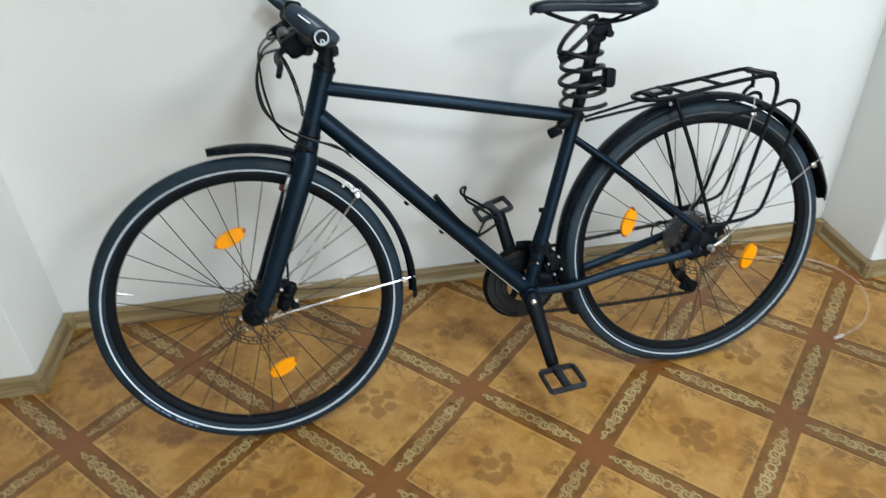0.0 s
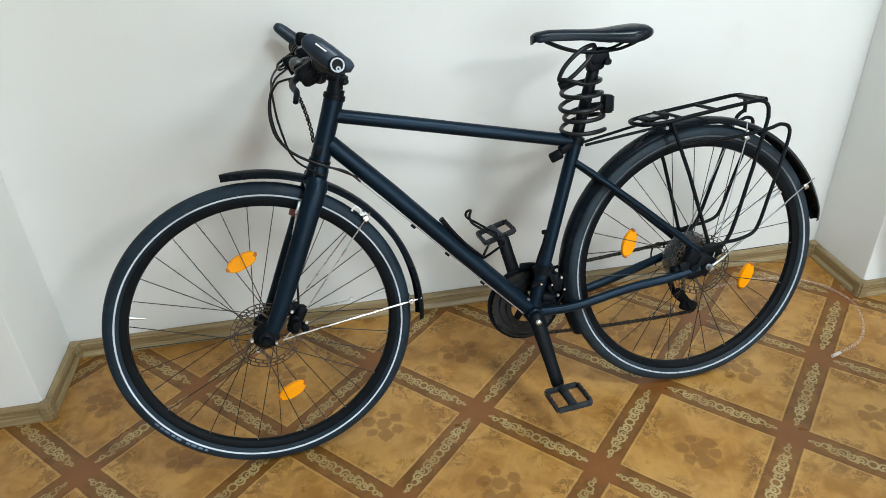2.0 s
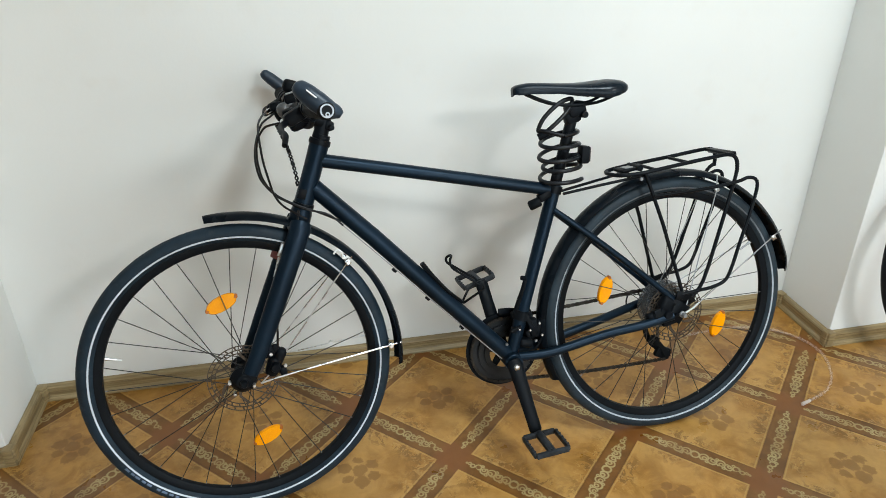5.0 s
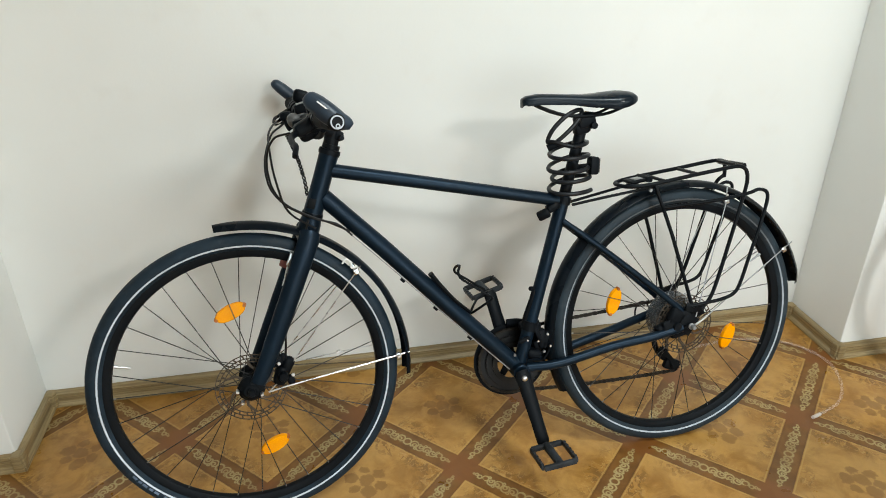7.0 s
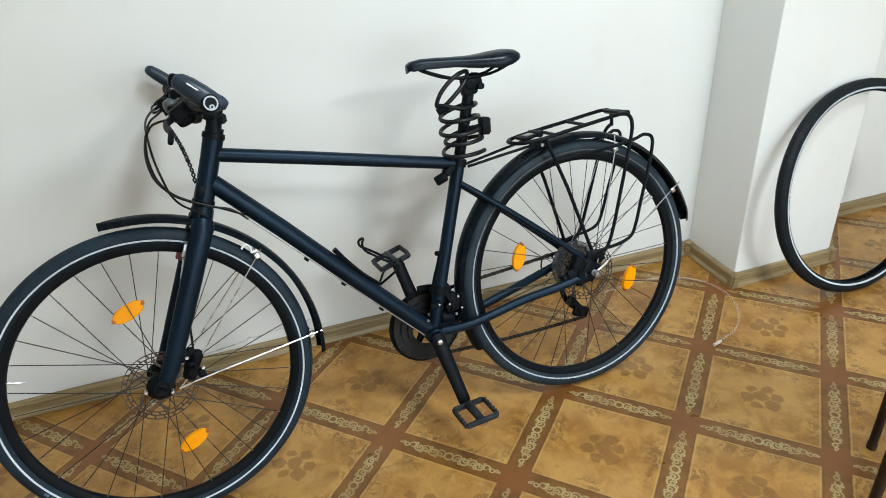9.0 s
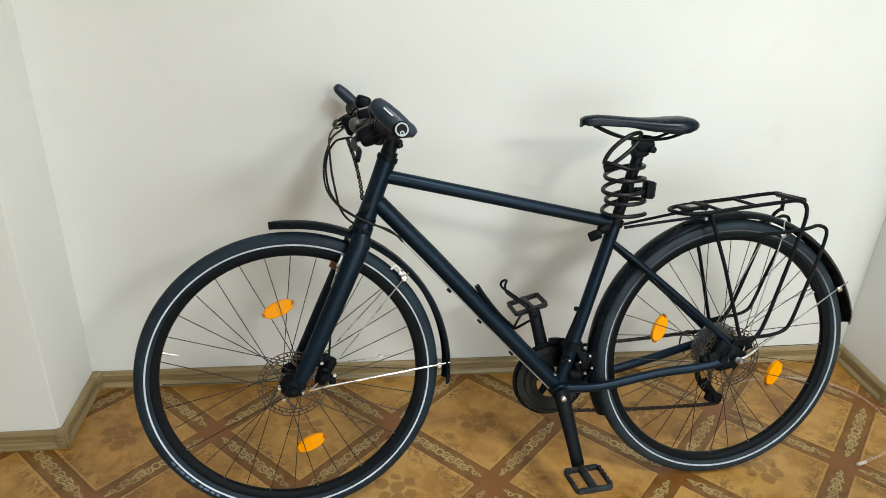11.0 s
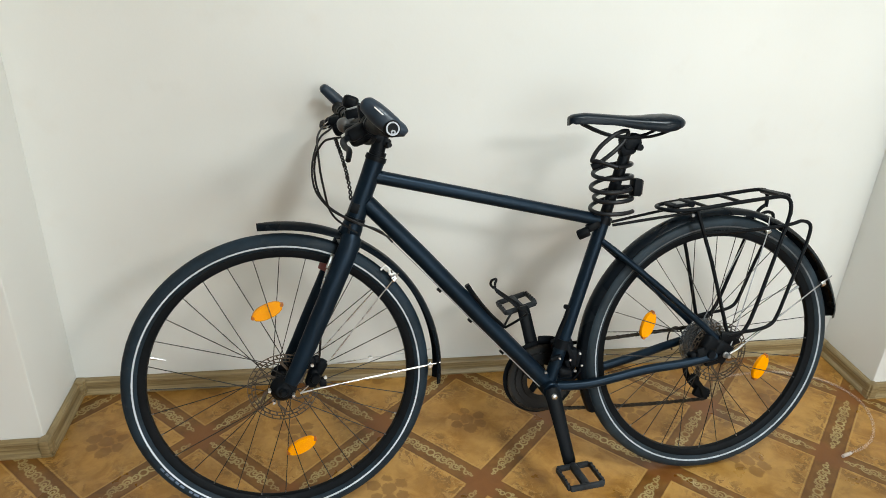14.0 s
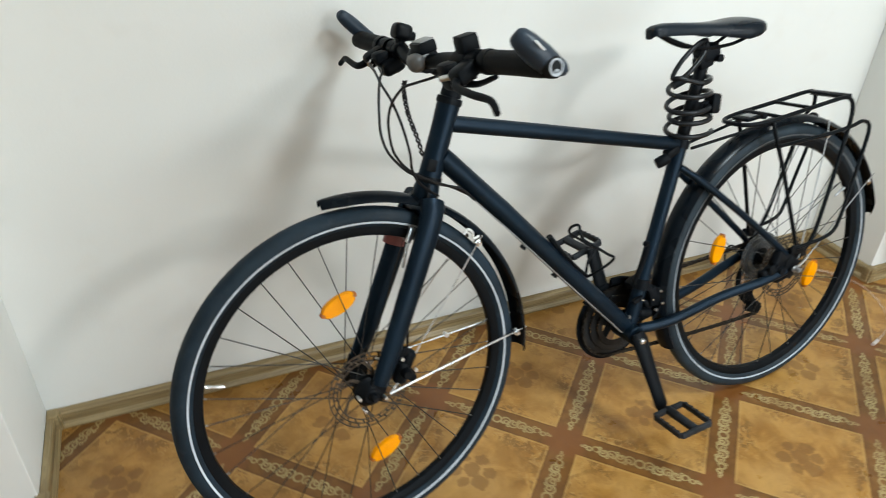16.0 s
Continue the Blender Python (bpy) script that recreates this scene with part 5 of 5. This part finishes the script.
for end, c, s in ((NEAR_END, BAR_C, 1), (FAR_END, BAR_C, -1)):
    inner = end.lerp(c, 0.40)
    way = (end - inner).normalized()
    grip = part("grip", tube([inner, inner.lerp(end, 0.1), inner.lerp(end, 0.5), inner.lerp(end, 0.92), end], [0.0165, 0.0180, 0.0175, 0.0180, 0.0170], 18), GRIP, bar, "black rubber grip with a short bar horn")
    part("bar_horn", bar_horn(end + Vector((0.004, 0.010, 0)) * (s < 0), s, 0.78 if s > 0 else 0.80, 1.0 if s > 0 else 0.82), WING, grip, "smooth dark blue-grey horn", 60)
    mid = end + Vector((0.002, -0.002, s * 0.012))
    part("end_cap", lathe([(0.0, 0.008), (0.0125, 0.008), (0.0150, 0.005), (0.0155, -0.006), (0.0, -0.006)], mid, way, 24), GRIP, grip)
    part("end_ring", lathe([(0.0094, 0.0078), (0.0120, 0.0078), (0.0120, 0.0088), (0.0094, 0.0088)], mid, way, 28, True), RINGC, grip, "pale ring on the grip end")
    part("end_loop_mark", lathe([(0.0020, 0.0090), (0.0042, 0.0090), (0.0042, 0.0078), (0.0020, 0.0078)], mid + Vector((0.0006, -0.0062, 0)), way, 16, True), RINGC, grip)
    part("grip_clamp", lathe([(0.0165, -0.007), (0.019, -0.007), (0.0195, 0.0), (0.019, 0.007), (0.0165, 0.007)], inner, way, 20, True), BLACK, grip)
    part("grip_mark", block(end + Vector((-0.018, 0.026, s * 0.0172)), (0.026, 0.0024, 0.0014), (0, s * 6, -42), bevel=0.1), WHITE, grip)
    # brake lever and shifter
    b0 = inner.lerp(c, 0.16)
    lever = part("brake_lever", join(lathe([(0.0128, -0.012), (0.018, -0.012), (0.019, 0.0), (0.018, 0.012), (0.0128, 0.012)], b0, way, 18, True), block(b0 + Vector((-0.026, -0.014, s * 0.006)), (0.044, 0.028, 0.036), (0, s * 8, 28), bevel=0.3),
                                     tube(smooth_path([b0 + Vector((-0.040, -0.022, s * 0.012)), b0 + Vector((-0.054, -0.030, s * 0.034)), b0 + Vector((-0.054, -0.036 + 0.012 * (s < 0), s * 0.090)), b0 + Vector((-0.049, -0.040 + 0.018 * (s < 0), s * 0.134)), b0 + Vector((-0.053, -0.054 + 0.020 * (s < 0), s * 0.160))], 5),
                                          [0.0070, 0.0050], 10)), PLASTIC, bar, "black brake lever")
    g0 = inner.lerp(c, 0.36)
    shifter = part("gear_shifter", join(lathe([(0.0128, -0.010), (0.017, -0.010), (0.017, 0.010), (0.0128, 0.010)], g0, way, 18, True), block(g0 + Vector((-0.012, -0.026, 0)), (0.046, 0.030, 0.044), (0, 0, 20), bevel=0.35, segments=3),
                                        block(g0 + Vector((-0.030, -0.010, s * 0.006)), (0.030, 0.022, 0.034), (0, 0, 10), bevel=0.35)), PLASTIC, bar, "black gear shifter pod")
    part("shifter_paddle", tube(smooth_path([g0 + Vector((0.000, -0.036, s * 0.004)), g0 + Vector((0.006, -0.034, s * 0.040)), g0 + Vector((0.010, -0.020, s * 0.090))], 4), [0.0085, 0.0055], 8, squash=(Vector((0, 1, 0)), 0.7)), PLASTIC, shifter)
    part("hose_collar", lathe([(0.0, 0.02), (0.005, 0.02), (0.006, 0.0), (0.0, 0.0)], b0 + Vector((-0.040, -0.020, -s * 0.014)), (-0.5, -0.2, -s * 0.8), 10), STEEL, lever)


bell_p = bar_at(-0.090)
bell = part("bicycle_bell", join(block(bell_p + Vector((0.006, 0.032, 0)), (0.036, 0.030, 0.034), (0, 0, -18), bevel=0.32, segments=3), block(bell_p + Vector((0.010, 0.026, 0)), (0.042, 0.018, 0.030), (0, 0, -14), bevel=0.4),
                                 lathe([(0.0128, -0.006), (0.016, -0.006), (0.016, 0.006), (0.0128, 0.006)], bell_p, (0.1, -0.1, 1), 16, True), tube([bell_p + Vector((0, 0.010, 0)), bell_p + Vector((0.004, 0.026, 0))], [0.008, 0.013], 12)), BLACK, bar, "small black bell")
part("bell_striker", block(bell_p + Vector((0.026, 0.022, 0.010)), (0.010, 0.005, 0.006), (0, 0, -20), bevel=0.3), STEEL, bell)
m1 = bar_at(0.014)
mount = part("phone_mount", join(block(m1 + Vector((0.0, 0.024, 0)), (0.034, 0.020, 0.046), (0, 0, 14), bevel=0.2), lathe([(0.0128, -0.014), (0.0185, -0.014), (0.0185, 0.014), (0.0128, 0.014)], m1, (0.1, -0.1, 1), 18, True)), PLASTIC, bar, "black clip mount")
part("mount_band", lathe([(0.0128, -0.004), (0.0205, -0.004), (0.0205, 0.004), (0.0128, 0.004)], m1 + Vector((0, 0, -0.028)), (0.1, -0.1, 1), 20, True), GREY, mount, "pale grey band")
part("mount_band", lathe([(0.0128, -0.0025), (0.0205, -0.0025), (0.0205, 0.0025), (0.0128, 0.0025)], m1 + Vector((0, 0, -0.016)), (0.1, -0.1, 1), 20, True), GREY, mount, "pale grey band")
part("mount_housing", join(block(m1 + Vector((-0.020, 0.000, 0.012)), (0.030, 0.032, 0.034), (0, 0, 16), bevel=0.46, segments=4), block(m1 + Vector((-0.008, 0.004, 0.010)), (0.030, 0.022, 0.028), (0, 0, 16), bevel=0.4)), HAZE, mount, "hazy grey plastic housing")
part("mount_face", block(m1 + Vector((0.0, 0.0352, 0)), (0.026, 0.003, 0.038), (0, 0, 14)), GREY, mount)
m2 = bar_at(0.150)
front_mount = part("lamp_mount", join(block(m2 + Vector((-0.002, 0.024, 0)), (0.032, 0.028, 0.034), (0, 0, 12), bevel=0.2), lathe([(0.0128, -0.012), (0.019, -0.012), (0.019, 0.012), (0.0128, 0.012)], m2, (0.1, 0, 1), 18, True), block(m2 + Vector((0.0, -0.020, 0)), (0.022, 0.018, 0.020), bevel=0.2)), PLASTIC, bar, "black lamp mount on the bar")
part("mount_lip", block(m2 + Vector((-0.005, 0.0370, 0)), (0.028, 0.004, 0.030), (0, 0, 12)), PLASTIC, front_mount)

# cables in front of the head tube
for pts, r in (([(0.130, 0.930, -0.195), (0.116, 0.918, -0.130), (0.106, 0.912, -0.071), (0.085, 0.899, -0.028), (0.072, 0.873, -0.004), (0.064, 0.844, 0.013), (0.063, 0.814, 0.016), (0.070, 0.783, 0.023), (0.091, 0.754, 0.029),
                 (0.113, 0.736, 0.029), (0.157, 0.712, 0.030), (0.205, 0.694, 0.024), (0.236, 0.664, 0.018)], 0.0024),
               ([(0.118, 0.925, -0.200), (0.096, 0.919, -0.110), (0.085, 0.912, -0.050), (0.077, 0.897, -0.001), (0.077, 0.870, 0.050), (0.080, 0.831, 0.083), (0.087, 0.790, 0.087), (0.094, 0.757, 0.073), (0.109, 0.730, 0.060), (0.137, 0.705, 0.038), (0.157, 0.690, 0.030)], 0.0024),
               ([(0.168, 0.908, 0.060), (0.136, 0.906, 0.084), (0.104, 0.902, 0.090), (0.089, 0.895, 0.075), (0.075, 0.874, 0.060), (0.069, 0.850, 0.049), (0.068, 0.823, 0.045), (0.075, 0.785, 0.041), (0.097, 0.752, 0.041), (0.138, 0.724, 0.034), (0.187, 0.700, 0.026), (0.232, 0.672, 0.006)], 0.0024)):
    part("cable", tube(smooth_path(pts, 7), r, 8), CABLE, bar, "thin black control cable")
curl_axis = smooth_path([(0.116, 0.898, 0.014), (0.120, 0.884, -0.006), (0.126, 0.868, -0.020), (0.132, 0.848, -0.032), (0.137, 0.829, -0.036), (0.141, 0.809, -0.030), (0.145, 0.784, -0.018), (0.146, 0.760, -0.006)], 14)
curl = []
for i, p in enumerate(curl_axis):
    q = 2 * math.pi * i / 11.0
    curl.append(p + Vector((math.cos(q) * 0.0029, 0, math.sin(q) * 0.0029)))
other = [p * 2 - q for p, q in zip(curl_axis, curl)]
part("curled_wire", join(tube(curl, 0.0021, 6), tube(other, 0.0019, 6)), CABLE, bar, "thin black twisted wire")
for k in (30, 52, 70):
    part("wire_knot", lathe([(0.0, -0.004), (0.004, -0.003), (0.0045, 0.0), (0.004, 0.003), (0.0, 0.004)], curl_axis[k], (0.3, 1, 0), 10), CABLE, bar)

# ---- things that hang on or lie near the bicycle ----
lock = tagged(new("cable_lock"), "black spiral cable lock wound round the seat post", "lock")
lock.matrix_world = BIKE
coil = []
base, top_p = Vector((0.776, 0.712, 0)), Vector((0.768, 0.826, 0))
turns, steps = 4.15, 120
for i in range(steps + 1):
    t = i / steps
    q = 2 * math.pi * turns * t + 0.6
    c = base.lerp(top_p, t)
    r = 0.051 - 0.004 * math.sin(3.0 * t)
    coil.append(c + Vector((math.cos(q) * r - 0.004 * math.sin(2.3 * t * 6), 0.17 * r * math.cos(q + 0.5) + 0.003 * math.sin(9 * t), math.sin(q) * r * 0.82)))
tail_end = [Vector((0.714, 0.838, 0.010)), Vector((0.728, 0.868, 0.016)), Vector((0.765, 0.898, 0.018)), Vector((0.800, 0.905, 0.010)), Vector((0.786, 0.880, 0.020)), Vector((0.750, 0.850, 0.024)), Vector((0.720, 0.826, 0.014))]
part("cable", tube(coil, 0.0053, 10), LOCKC, lock)
part("end_loop", tube(smooth_path([coil[-1], coil[-1].lerp(tail_end[0], 0.6) + Vector((-0.01, 0.004, 0)), *tail_end], 6), 0.0053, 10), LOCKC, lock)
part("lock_body", tube([(0.712, 0.822, 0.014), (0.738, 0.834, 0.022)], 0.0085, 14), PLASTIC, lock, "black barrel of the lock")

hose = tagged(new("clear_hose"), "thin clear plastic hose lying curved on the floor", "hose")
hose_path = smooth_path([(0.60, -0.105, 0.006), (0.76, -0.095, 0.006), (0.875, -0.125, 0.006), (0.945, -0.185, 0.006), (0.970, -0.275, 0.006), (0.932, -0.375, 0.006), (0.860, -0.450, 0.006), (0.765, -0.486, 0.006)], 8)
part("tube", tube(hose_path, 0.0048, 10), HOSE, hose)
part("hose_end", tube([(0.775, -0.4825, 0.0052), (0.744, -0.4915, 0.0052)], 0.0050, 10), HOSE_END, hose, "pale hose end")

# spare tyre standing against the pilaster
spare = tagged(new("spare_tyre"), "loose black bicycle tyre with a pale stripe leaning against a pilaster", "spare tyre")
lean = math.asin(0.166 / 0.70)
spare.matrix_world = Matrix.Translation((1.385, -0.424, 0.0)) @ Matrix.Rotation(-lean, 4, "X") @ pose(0, 0, 0, 90, 0, 0)


def sagging(shape):
    def f(p):
        q = Vector(p)
        a = math.atan2(q.y - 0.352, q.x)
        q.z += 0.008 * math.sin(2 * a + 0.6) + 0.006 * math.sin(3 * a)
        q.y = 0.352 + (q.y - 0.352) * (1.0 + 0.012 * math.cos(2 * a)) - 0.0055
        return q
    return moved(shape, f)


hoop = Vector((0, 0.352, 0))
open_profile = [(0.312, 0.013), (0.316, 0.0155), (0.322, 0.0175), (0.330, 0.0185), (0.338, 0.0175), (0.345, 0.0135), (0.3495, 0.007), (0.351, 0.0), (0.3495, -0.007), (0.345, -0.0135), (0.338, -0.0175), (0.330, -0.0185), (0.322, -0.0175), (0.316, -0.0155), (0.312, -0.013),
                (0.314, -0.012), (0.324, -0.0155), (0.336, -0.0155), (0.345, -0.009), (0.348, 0.0), (0.345, 0.009), (0.336, 0.0155), (0.324, 0.0155), (0.314, 0.012)]
part("casing", sagging(lathe(open_profile, hoop, Z, 120, True)), SPARE, spare)
for s in (1, -1):
    part("stripe", sagging(lathe([(0.3186, s * 0.0167), (0.3240, s * 0.0182), (0.3238, s * 0.0193), (0.3184, s * 0.0178)], hoop, Z, 120, True)), STRIPE, spare, "pale reflective stripe")

# stool whose black legs stand on the linoleum
stool = tagged(new("stool"), "stool with thin straight brown-black legs standing on the linoleum", "stool")
feet = [(0.822, -0.973), (0.533, -1.184), (1.034, -1.262), (0.745, -1.473)]
for x, y in feet:
    leg = part("leg", tube([(x, y, 0.0), (x, y, 0.43)], 0.0105, 12), LEGC, stool, "straight brown-black tubular leg")
    part("foot_cap", lathe([(0.0, 0.0), (0.0118, 0.0), (0.0118, 0.016), (0.0108, 0.018)], (x, y, 0.0005), Z, 14), LEGC, leg)
part("seat", block((0.7835, -1.223, 0.446), (0.40, 0.40, 0.034), (0, 0, 36.2), bevel=0.3, segments=3), LEATHER, stool, "flat dark seat")
